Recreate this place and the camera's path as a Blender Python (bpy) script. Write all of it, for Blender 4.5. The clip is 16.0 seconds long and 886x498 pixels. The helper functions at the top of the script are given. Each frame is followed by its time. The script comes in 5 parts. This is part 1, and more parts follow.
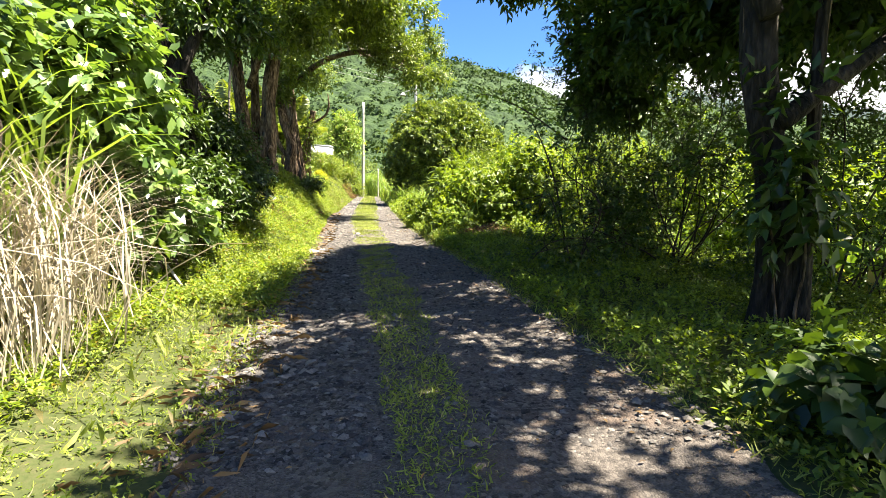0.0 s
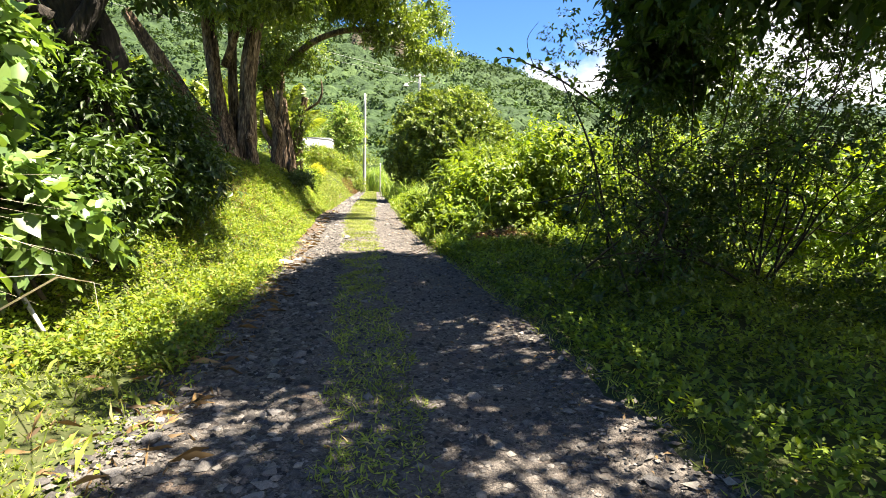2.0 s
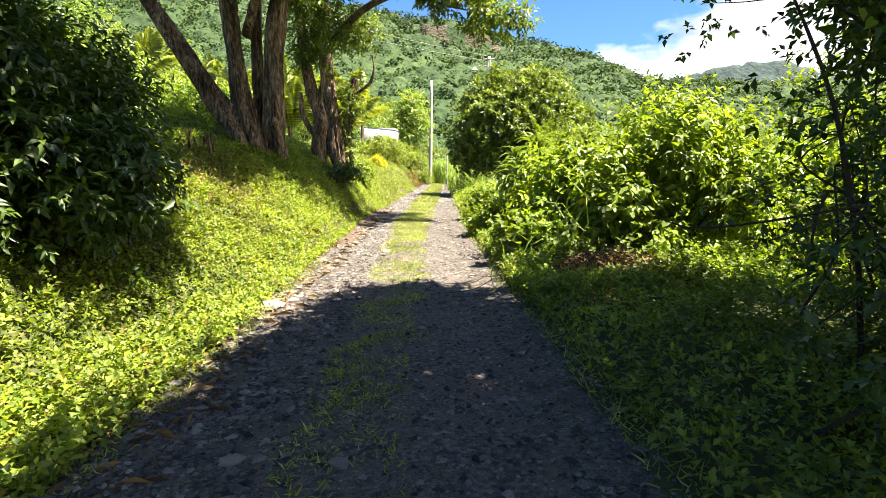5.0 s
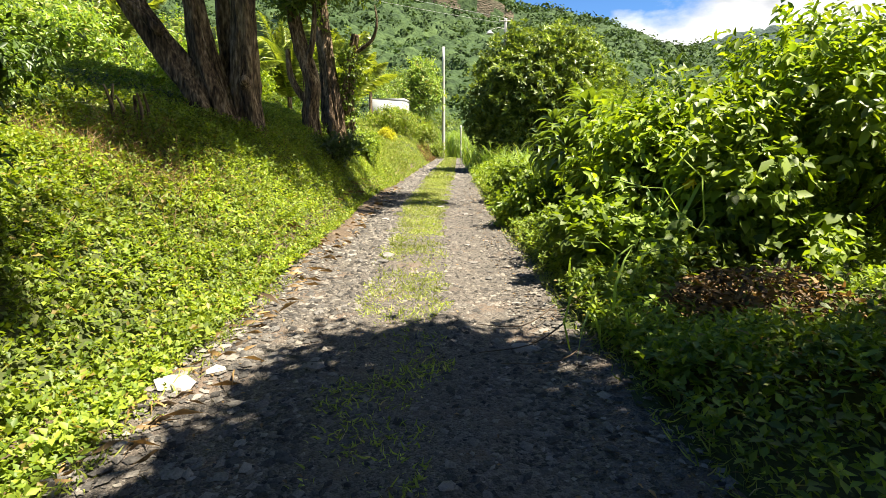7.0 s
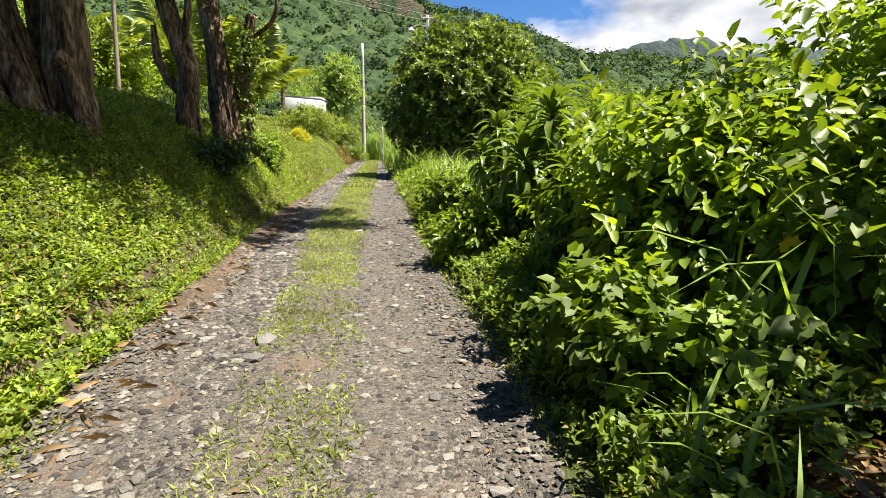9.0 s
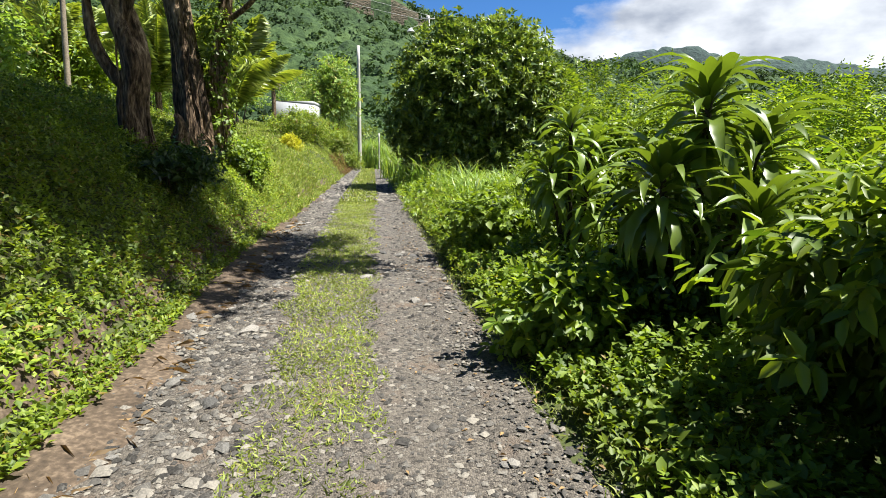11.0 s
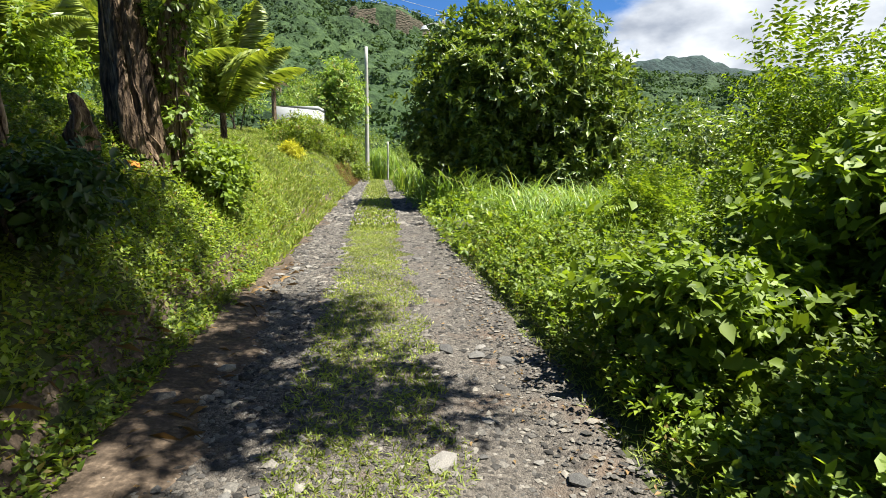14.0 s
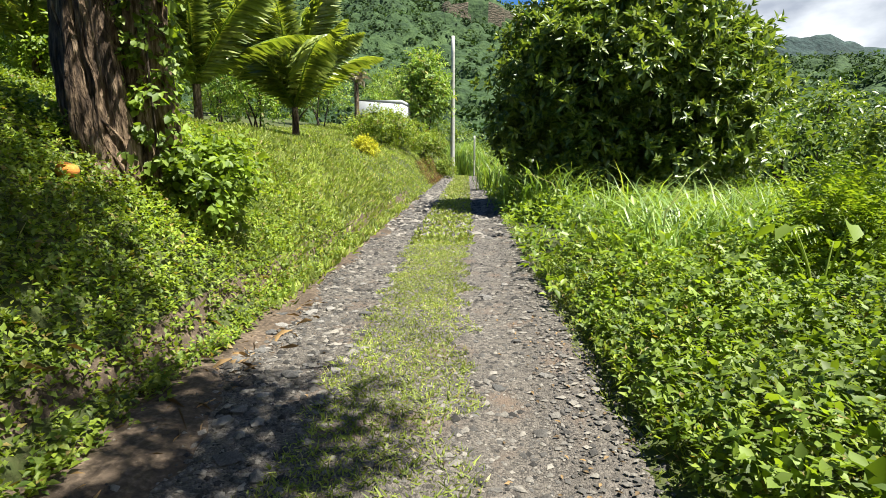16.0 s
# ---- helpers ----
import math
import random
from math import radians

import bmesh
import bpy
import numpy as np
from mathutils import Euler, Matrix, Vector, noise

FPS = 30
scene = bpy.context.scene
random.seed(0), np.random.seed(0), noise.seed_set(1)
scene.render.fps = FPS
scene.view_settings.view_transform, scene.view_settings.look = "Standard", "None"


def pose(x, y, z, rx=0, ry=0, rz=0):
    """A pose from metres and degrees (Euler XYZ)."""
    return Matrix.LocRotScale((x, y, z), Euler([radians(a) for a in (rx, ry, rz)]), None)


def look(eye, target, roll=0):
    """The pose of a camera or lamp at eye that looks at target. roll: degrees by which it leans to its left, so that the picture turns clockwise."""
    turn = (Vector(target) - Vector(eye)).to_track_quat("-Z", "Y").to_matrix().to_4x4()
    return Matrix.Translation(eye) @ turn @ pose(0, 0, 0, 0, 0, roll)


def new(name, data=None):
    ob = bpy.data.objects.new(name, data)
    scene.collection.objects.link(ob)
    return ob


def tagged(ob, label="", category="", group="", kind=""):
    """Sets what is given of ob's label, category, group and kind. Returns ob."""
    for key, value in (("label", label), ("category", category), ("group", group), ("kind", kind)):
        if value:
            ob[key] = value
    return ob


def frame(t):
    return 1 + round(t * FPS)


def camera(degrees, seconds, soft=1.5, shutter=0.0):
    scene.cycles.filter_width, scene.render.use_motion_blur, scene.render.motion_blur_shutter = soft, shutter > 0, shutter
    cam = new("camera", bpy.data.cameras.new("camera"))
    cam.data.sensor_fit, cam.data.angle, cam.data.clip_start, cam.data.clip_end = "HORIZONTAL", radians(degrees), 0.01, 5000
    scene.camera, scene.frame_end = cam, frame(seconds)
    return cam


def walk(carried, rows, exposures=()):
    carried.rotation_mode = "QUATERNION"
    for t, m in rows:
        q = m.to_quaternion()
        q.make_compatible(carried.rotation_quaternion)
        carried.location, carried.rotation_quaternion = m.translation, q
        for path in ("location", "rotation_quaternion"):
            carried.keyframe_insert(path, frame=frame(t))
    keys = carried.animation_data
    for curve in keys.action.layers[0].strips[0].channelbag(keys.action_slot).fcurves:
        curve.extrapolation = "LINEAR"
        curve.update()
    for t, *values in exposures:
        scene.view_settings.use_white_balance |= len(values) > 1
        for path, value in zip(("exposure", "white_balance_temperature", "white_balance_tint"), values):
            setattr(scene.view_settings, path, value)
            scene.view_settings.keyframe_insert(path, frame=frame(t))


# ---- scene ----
cam = camera(79.8, 16.0, 0.8)
PATH = [
    (0, (1.061, -0.534, 1.351), (1.151, 1.45, 1.118), 1.2),
    (0.5, (1.08, -0.015, 1.282), (1.156, 1.97, 1.046), 1.4),
    (1, (1.123, 0.581, 1.312), (1.192, 2.566, 1.072), 1.5),
    (1.5, (1.103, 1.159, 1.326), (1.179, 3.143, 1.084), 1.4),
    (2, (1.134, 1.751, 1.336), (1.21, 3.734, 1.086), 1.5),
    (2.5, (1.132, 2.354, 1.338), (1.207, 4.336, 1.082), 1.4),
    (3, (1.103, 2.933, 1.377), (1.168, 4.914, 1.112), 1.4),
    (3.5, (1.166, 3.502, 1.407), (1.189, 5.484, 1.139), 1.3),
    (4, (1.181, 4.021, 1.389), (1.179, 6.002, 1.117), 1.3),
    (4.5, (1.219, 4.532, 1.415), (1.135, 6.51, 1.132), 1.0),
    (4.7, (1.223, 4.757, 1.417), (1.089, 6.732, 1.131), 1.1),
    (6.8, (0.808, 7.597, 1.344), (0.528, 9.543, 0.975), -0.1),
    (7, (0.804, 7.796, 1.366), (0.573, 9.745, 0.98), -0.0),
    (7.5, (0.83, 8.393, 1.401), (0.711, 10.349, 1.002), -0.1),
    (8, (0.728, 8.995, 1.429), (0.703, 10.954, 1.03), 0.2),
    (8.5, (0.651, 9.588, 1.455), (0.679, 11.549, 1.064), 0.6),
    (9, (0.601, 10.234, 1.486), (0.657, 12.197, 1.106), 0.6),
    (9.2, (0.552, 10.484, 1.471), (0.613, 12.446, 1.093), 0.4),
    (11.3, (-0.049, 13.395, 1.54), (0.037, 15.364, 1.2), 0.9),
    (11.5, (-0.13, 13.656, 1.51), (-0.041, 15.629, 1.192), 1.0),
    (12, (-0.324, 14.284, 1.504), (-0.227, 16.262, 1.229), 1.2),
    (12.5, (-0.451, 14.95, 1.511), (-0.357, 16.929, 1.236), 1.4),
    (13, (-0.616, 15.596, 1.46), (-0.517, 17.572, 1.17), 1.4),
    (13.5, (-0.724, 16.252, 1.487), (-0.63, 18.226, 1.181), 1.1),
    (14, (-0.725, 16.949, 1.535), (-0.657, 18.922, 1.215), 0.7),
    (14.5, (-0.75, 17.614, 1.52), (-0.735, 19.586, 1.187), 0.3),
    (15, (-0.67, 18.235, 1.52), (-0.723, 20.206, 1.183), 0.2),
    (15.5, (-0.574, 18.898, 1.538), (-0.692, 20.866, 1.2), 0.3),
    (16, (-0.542, 19.545, 1.57), (-0.808, 21.498, 1.229), 0.1),
]
walk(cam, [(t, look(eye, target, roll)) for t, eye, target, roll in PATH],
     [(0, 2.47, 6850, 13), (3.5, 2.52, 6950, 15), (4.7, 2.52, 6950, 15), (7, 2.02, 7100, 10), (9, 1.66, 6700, 11), (11.5, 1.5, 6200, 9), (12.5, 1.42, 6200, 9), (13.5, 1.42, 6300, 9), (14.5, 1.66, 6300, 8), (16, 1.6, 6300, 8)])

# ---- world, sun, exposure ----
SUN_DIR = Vector((0.42, -0.06, 0.9)).normalized()
sun = new("sun", bpy.data.lights.new("sun", "SUN"))
sun.data.energy, sun.data.angle, sun.data.color = 5.0, radians(0.55), (1.0, 0.94, 0.82)
sun.matrix_world = look(SUN_DIR * 50, (0, 0, 0))


def make_world():
    w = bpy.data.worlds.new("world")
    scene.world = w
    w.use_nodes = True
    nt = w.node_tree
    N, K = nt.nodes, nt.links
    N.clear()
    out, bg = N.new("ShaderNodeOutputWorld"), N.new("ShaderNodeBackground")
    sky = N.new("ShaderNodeTexSky")
    sky.sky_type, sky.sun_disc = "NISHITA", False
    sky.sun_elevation = math.asin(SUN_DIR.z)
    sky.sun_rotation = math.atan2(SUN_DIR.x, SUN_DIR.y)
    sky.air_density, sky.dust_density, sky.ozone_density = 1.15, 0.0, 7.0
    tc, sep = N.new("ShaderNodeTexCoord"), N.new("ShaderNodeSeparateXYZ")
    K.new(tc.outputs["Generated"], sep.inputs[0])
    mp, no = N.new("ShaderNodeMapping"), N.new("ShaderNodeTexNoise")
    mp.inputs["Scale"].default_value = (1.6, 1.6, 3.2)
    mp.inputs["Location"].default_value = (0.3, 0.1, 0.0)
    no.inputs["Scale"].default_value, no.inputs["Detail"].default_value, no.inputs["Roughness"].default_value = 1.7, 9, 0.55
    K.new(tc.outputs["Generated"], mp.inputs[0])
    K.new(mp.outputs[0], no.inputs["Vector"])
    # more cloud towards the sun's side of the sky
    add = N.new("ShaderNodeMath")
    add.operation = "MULTIPLY_ADD"
    add.inputs[1].default_value = 0.55
    K.new(sep.outputs["X"], add.inputs[0])
    K.new(no.outputs["Fac"], add.inputs[2])
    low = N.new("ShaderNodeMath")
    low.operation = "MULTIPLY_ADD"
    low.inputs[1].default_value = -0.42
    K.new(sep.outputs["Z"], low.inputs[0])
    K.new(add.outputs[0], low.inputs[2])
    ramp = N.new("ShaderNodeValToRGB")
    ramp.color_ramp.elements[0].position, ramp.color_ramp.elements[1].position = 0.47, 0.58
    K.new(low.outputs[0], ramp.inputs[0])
    shade = N.new("ShaderNodeTexNoise")
    shade.inputs["Scale"].default_value, shade.inputs["Detail"].default_value = 5.0, 7
    K.new(mp.outputs[0], shade.inputs["Vector"])
    cr = N.new("ShaderNodeValToRGB")
    cr.color_ramp.elements[0].position, cr.color_ramp.elements[0].color = 0.3, (3.4, 3.7, 4.3, 1)
    cr.color_ramp.elements[1].position, cr.color_ramp.elements[1].color = 0.62, (8.2, 8.3, 8.5, 1)
    K.new(shade.outputs["Fac"], cr.inputs[0])
    mix = N.new("ShaderNodeMix")
    mix.data_type = "RGBA"
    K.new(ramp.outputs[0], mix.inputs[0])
    deep = N.new("ShaderNodeVectorMath")
    deep.operation = "MULTIPLY"
    deep.inputs[1].default_value = (0.42, 0.64, 0.9)
    K.new(sky.outputs[0], deep.inputs[0])
    K.new(deep.outputs[0], mix.inputs[6])
    K.new(cr.outputs[0], mix.inputs[7])
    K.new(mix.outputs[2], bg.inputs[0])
    bg.inputs[1].default_value = 0.05
    K.new(bg.outputs[0], out.inputs[0])


make_world()
rng = np.random.default_rng(7)

# ---- materials ----


def rgba(c):
    return (c[0], c[1], c[2], 1.0)


def leaf_mat(name, dark, light, trans=0.3, rough=0.42, glow=(1.5, 1.45, 0.5), dead=None, patch=1.3, swing=0.35, gloss=0.5):
    """Leaf: each leaf its own tint between dark and light, thin enough to let light through."""
    m = bpy.data.materials.new(name)
    m.use_nodes = True
    N, K = m.node_tree.nodes, m.node_tree.links
    p, out = N["Principled BSDF"], N["Material Output"]
    geo, ramp = N.new("ShaderNodeNewGeometry"), N.new("ShaderNodeValToRGB")
    e = ramp.color_ramp.elements
    e[0].color, e[1].color = rgba(dark), rgba(light)
    if dead:
        e[1].position = 0.93
        x = e.new(0.96)
        x.color = rgba(dead)
    K.new(geo.outputs["Random Per Island"], ramp.inputs[0])
    tc, no = N.new("ShaderNodeTexCoord"), N.new("ShaderNodeTexNoise")
    no.inputs["Scale"].default_value, no.inputs["Detail"].default_value = patch, 4
    K.new(tc.outputs["Object"], no.inputs["Vector"])
    r2 = N.new("ShaderNodeMapRange")
    r2.inputs[1].default_value, r2.inputs[2].default_value, r2.inputs[3].default_value, r2.inputs[4].default_value = 0.3, 0.7, 1 - swing, 1 + swing
    K.new(no.outputs["Fac"], r2.inputs[0])
    mul = N.new("ShaderNodeVectorMath")
    mul.operation = "SCALE"
    K.new(ramp.outputs[0], mul.inputs[0])
    K.new(r2.outputs[0], mul.inputs["Scale"])
    K.new(mul.outputs[0], p.inputs["Base Color"])
    p.inputs["Roughness"].default_value = rough
    p.inputs["Specular IOR Level"].default_value = gloss
    tr, mx, gl = N.new("ShaderNodeBsdfTranslucent"), N.new("ShaderNodeMixShader"), N.new("ShaderNodeVectorMath")
    gl.operation = "MULTIPLY"
    gl.inputs[1].default_value = glow
    K.new(mul.outputs[0], gl.inputs[0])
    K.new(gl.outputs[0], tr.inputs["Color"])
    mx.inputs[0].default_value = trans
    K.new(p.outputs[0], mx.inputs[1])
    K.new(tr.outputs[0], mx.inputs[2])
    K.new(mx.outputs[0], out.inputs["Surface"])
    return m


def rough_mat(name, stops, scale=3.0, fine=40.0, bump=0.3, rough=0.9, dist=0.02, per_object=0.0, island=0.0, stretch=(1, 1, 1)):
    """Mottled mineral or bark: a colour ramp over two scales of noise, with relief."""
    m = bpy.data.materials.new(name)
    m.use_nodes = True
    N, K = m.node_tree.nodes, m.node_tree.links
    p = N["Principled BSDF"]
    tc, mp = N.new("ShaderNodeTexCoord"), N.new("ShaderNodeMapping")
    mp.inputs["Scale"].default_value = stretch
    K.new(tc.outputs["Object"], mp.inputs[0])
    a, b = N.new("ShaderNodeTexNoise"), N.new("ShaderNodeTexNoise")
    a.inputs["Scale"].default_value, a.inputs["Detail"].default_value = scale, 6
    b.inputs["Scale"].default_value, b.inputs["Detail"].default_value = fine, 5
    K.new(mp.outputs[0], a.inputs["Vector"])
    K.new(mp.outputs[0], b.inputs["Vector"])
    mx = N.new("ShaderNodeMath")
    mx.operation = "MULTIPLY_ADD"
    mx.inputs[1].default_value = 0.55
    K.new(b.outputs["Fac"], mx.inputs[0])
    half = N.new("ShaderNodeMath")
    half.operation = "MULTIPLY"
    half.inputs[1].default_value = 0.45
    K.new(a.outputs["Fac"], half.inputs[0])
    K.new(half.outputs[0], mx.inputs[2])
    last = mx
    if per_object or island:
        src = N.new("ShaderNodeObjectInfo" if per_object else "ShaderNodeNewGeometry")
        ad = N.new("ShaderNodeMath")
        ad.operation = "MULTIPLY_ADD"
        ad.inputs[1].default_value = per_object or island
        K.new(src.outputs["Random" if per_object else "Random Per Island"], ad.inputs[0])
        sb = N.new("ShaderNodeMath")
        sb.operation = "SUBTRACT"
        sb.inputs[1].default_value = (per_object or island) * 0.5
        K.new(mx.outputs[0], sb.inputs[0])
        K.new(sb.outputs[0], ad.inputs[2])
        last = ad
    ramp = N.new("ShaderNodeValToRGB")
    e = ramp.color_ramp.elements
    e[0].position, e[0].color = stops[0][0], rgba(stops[0][1])
    e[1].position, e[1].color = stops[-1][0], rgba(stops[-1][1])
    for pos, c in stops[1:-1]:
        e.new(pos).color = rgba(c)
    K.new(last.outputs[0], ramp.inputs[0])
    K.new(ramp.outputs[0], p.inputs["Base Color"])
    bu = N.new("ShaderNodeBump")
    bu.inputs["Strength"].default_value, bu.inputs["Distance"].default_value = bump, dist
    K.new(b.outputs["Fac"], bu.inputs["Height"])
    K.new(bu.outputs[0], p.inputs["Normal"])
    p.inputs["Roughness"].default_value = rough
    p.inputs["Specular IOR Level"].default_value = 0.25
    return m


def road_mat():
    m = bpy.data.materials.new("gravel_road")
    m.use_nodes = True
    N, K = m.node_tree.nodes, m.node_tree.links
    p = N["Principled BSDF"]
    tc = N.new("ShaderNodeTexCoord")
    cols, heights = [], []
    for sc in (42.0, 95.0):
        v = N.new("ShaderNodeTexVoronoi")
        v.inputs["Scale"].default_value = sc
        K.new(tc.outputs["Object"], v.inputs["Vector"])
        r = N.new("ShaderNodeValToRGB")
        r.color_ramp.elements[0].color, r.color_ramp.elements[1].color = (0.023, 0.019, 0.0155, 1), (0.15, 0.13, 0.108, 1)
        s = N.new("ShaderNodeSeparateXYZ")
        K.new(v.outputs["Color"], s.inputs[0])
        K.new(s.outputs["X"], r.inputs[0])
        cols.append(r)
        heights.append(v)
    no = N.new("ShaderNodeTexNoise")
    no.inputs["Scale"].default_value, no.inputs["Detail"].default_value = 1.4, 5
    K.new(tc.outputs["Object"], no.inputs["Vector"])
    nr = N.new("ShaderNodeValToRGB")
    nr.color_ramp.elements[0].position, nr.color_ramp.elements[1].position = 0.42, 0.6
    K.new(no.outputs["Fac"], nr.inputs[0])
    mx = N.new("ShaderNodeMix")
    mx.data_type = "RGBA"
    K.new(nr.outputs[0], mx.inputs[0])
    K.new(cols[0].outputs[0], mx.inputs[6])
    K.new(cols[1].outputs[0], mx.inputs[7])
    # brown silt washed between the stones
    n2, r2 = N.new("ShaderNodeTexNoise"), N.new("ShaderNodeValToRGB")
    n2.inputs["Scale"].default_value, n2.inputs["Detail"].default_value = 2.3, 8
    K.new(tc.outputs["Object"], n2.inputs["Vector"])
    r2.color_ramp.elements[0].position, r2.color_ramp.elements[1].position = 0.54, 0.72
    K.new(n2.outputs["Fac"], r2.inputs[0])
    silt = N.new("ShaderNodeMix")
    silt.data_type = "RGBA"
    silt.inputs[7].default_value = (0.12, 0.085, 0.06, 1)
    K.new(r2.outputs[0], silt.inputs[0])
    K.new(mx.outputs[2], silt.inputs[6])
    K.new(silt.outputs[2], p.inputs["Base Color"])
    ad = N.new("ShaderNodeMath")
    ad.operation = "ADD"
    K.new(heights[0].outputs["Distance"], ad.inputs[0])
    K.new(heights[1].outputs["Distance"], ad.inputs[1])
    bu = N.new("ShaderNodeBump")
    bu.invert = True
    bu.inputs["Strength"].default_value, bu.inputs["Distance"].default_value = 0.8, 0.012
    K.new(ad.outputs[0], bu.inputs["Height"])
    K.new(bu.outputs[0], p.inputs["Normal"])
    p.inputs["Roughness"].default_value = 0.85
    return m


M_ROAD = road_mat()
M_SOIL = rough_mat("soil", [(0.3, (0.025, 0.04, 0.010)), (0.5, (0.05, 0.062, 0.018)), (0.6, (0.06, 0.066, 0.024)), (0.72, (0.088, 0.076, 0.036))], 1.2, 25, 0.6)
M_EARTH = rough_mat("bare_earth", [(0.3, (0.026, 0.020, 0.015)), (0.52, (0.078, 0.057, 0.04)), (0.7, (0.19, 0.142, 0.1))], 2.5, 30, 0.7)
M_STONE = rough_mat("stone", [(0.25, (0.045, 0.044, 0.043)), (0.5, (0.125, 0.12, 0.114)), (0.75, (0.28, 0.26, 0.235))], 20, 90, 0.4, per_object=0.35)
M_GRIT = rough_mat("grit", [(0.2, (0.022, 0.0205, 0.019)), (0.5, (0.078, 0.073, 0.067)), (0.9, (0.25, 0.228, 0.195))], 8, 90, 0.2, island=0.6)
M_BARK = rough_mat("bark", [(0.37, (0.018, 0.012, 0.008)), (0.46, (0.075, 0.05, 0.031)), (0.54, (0.17, 0.118, 0.074)), (0.66, (0.38, 0.29, 0.2))], 3.0, 17, 1.0, dist=0.08, stretch=(1.5, 1.5, 0.34))
# Bark darkened in its colour for trunks standing in their own crown's shade.
M_SHADEBARK = rough_mat("shaded_bark", [(0.36, (0.006, 0.005, 0.004)), (0.5, (0.022, 0.018, 0.014)), (0.68, (0.07, 0.058, 0.045))], 3.0, 17, 1.0, dist=0.06, stretch=(1.5, 1.5, 0.34))
M_TWIG = rough_mat("twig", [(0.3, (0.016, 0.012, 0.009)), (0.7, (0.07, 0.052, 0.038))], 4, 40, 0.5)
M_ROCK = rough_mat("cliff_rock", [(0.36, (0.02, 0.03, 0.014)), (0.5, (0.065, 0.056, 0.036)), (0.66, (0.14, 0.105, 0.078))], 0.06, 0.5, 1.0, dist=2.0, stretch=(1, 1, 2.5))
M_HILL = rough_mat("hill_green", [(0.36, (0.011, 0.027, 0.008)), (0.5, (0.026, 0.052, 0.015)), (0.66, (0.05, 0.085, 0.025))], 0.03, 0.35, 1.0, dist=1.5)
M_POLE = rough_mat("concrete_pole", [(0.3, (0.28, 0.27, 0.25)), (0.7, (0.5, 0.49, 0.46))], 3, 30, 0.2)
M_PALEBARK = rough_mat("pale_bark", [(0.3, (0.13, 0.105, 0.075)), (0.7, (0.34, 0.29, 0.22))], 4, 30, 0.4)
M_WIRE = rough_mat("wire", [(0.3, (0.25, 0.25, 0.26)), (0.7, (0.35, 0.35, 0.36))], 3, 30, 0.0, 0.5)
M_WHITE = rough_mat("white_render", [(0.3, (0.28, 0.29, 0.305)), (0.7, (0.40, 0.41, 0.425))], 0.8, 8, 0.1)
M_COVER = leaf_mat("cover_leaf", (0.066, 0.12, 0.014), (0.25, 0.32, 0.032), 0.4, 0.55, dead=(0.22, 0.17, 0.05))
M_VINE = leaf_mat("vine_leaf", (0.06, 0.105, 0.013), (0.23, 0.32, 0.032), 0.42, 0.56)
M_BROAD = leaf_mat("broad_leaf", (0.06, 0.125, 0.025), (0.20, 0.30, 0.075), 0.36, 0.38, gloss=0.7)
M_SHRUB = leaf_mat("shrub_leaf", (0.06, 0.12, 0.013), (0.25, 0.33, 0.03), 0.42, 0.48)
M_TREE = leaf_mat("tree_leaf", (0.05, 0.09, 0.015), (0.17, 0.23, 0.04), 0.42, 0.42)
# Leaf colours darkened to carry the shade of thickets, crowns and bank bushes.
M_SHADE = leaf_mat("shaded_leaf", (0.022, 0.05, 0.008), (0.08, 0.14, 0.016), 0.24, 0.45)
M_MANGO = leaf_mat("mango_leaf", (0.034, 0.074, 0.015), (0.22, 0.285, 0.058), 0.3, 0.4)
M_FAR = leaf_mat("far_leaf", (0.014, 0.034, 0.012), (0.056, 0.094, 0.03), 0.2, 0.8, patch=0.035, swing=0.6, gloss=0.15)
M_GRASS = leaf_mat("grass_blade", (0.13, 0.18, 0.028), (0.32, 0.37, 0.075), 0.42, 0.6, (1.4, 1.4, 0.75), dead=(0.42, 0.36, 0.18))
M_CANE = leaf_mat("cane_leaf", (0.10, 0.18, 0.03), (0.25, 0.35, 0.07), 0.42, 0.45, dead=(0.34, 0.30, 0.13))
M_STRAW = leaf_mat("straw", (0.22, 0.18, 0.11), (0.55, 0.49, 0.37), 0.2, 0.7, (1.1, 1.0, 0.8))
M_LITTER = leaf_mat("dead_leaf", (0.05, 0.032, 0.016), (0.30, 0.19, 0.075), 0.2, 0.7, (1.2, 1.0, 0.6))
M_WOOD = leaf_mat("wood_leaf", (0.025, 0.06, 0.010), (0.11, 0.17, 0.025), 0.3, 0.75)
M_PALESTONE = rough_mat("pale_stone", [(0.3, (0.30, 0.27, 0.23)), (0.7, (0.5, 0.46, 0.4))], 9, 60, 0.3)
M_PALM = leaf_mat("palm_leaflet", (0.10, 0.15, 0.025), (0.32, 0.37, 0.07), 0.35, 0.4)
M_YELLOW = leaf_mat("yellow_leaf", (0.36, 0.38, 0.01), (0.60, 0.58, 0.015), 0.3, 0.5, (1.2, 1.1, 0.5))
M_PETAL = leaf_mat("yellow_petal", (0.7, 0.5, 0.02), (0.85, 0.65, 0.04), 0.3, 0.5, (1.1, 1.0, 0.4))
M_ORANGE = rough_mat("orange_husk", [(0.3, (0.45, 0.15, 0.03)), (0.7, (0.65, 0.28, 0.06))], 12, 60, 0.3)
M_ROOF = rough_mat("roof_sheet", [(0.3, (0.28, 0.29, 0.31)), (0.7, (0.4, 0.41, 0.43))], 0.8, 8, 0.1, 0.5)
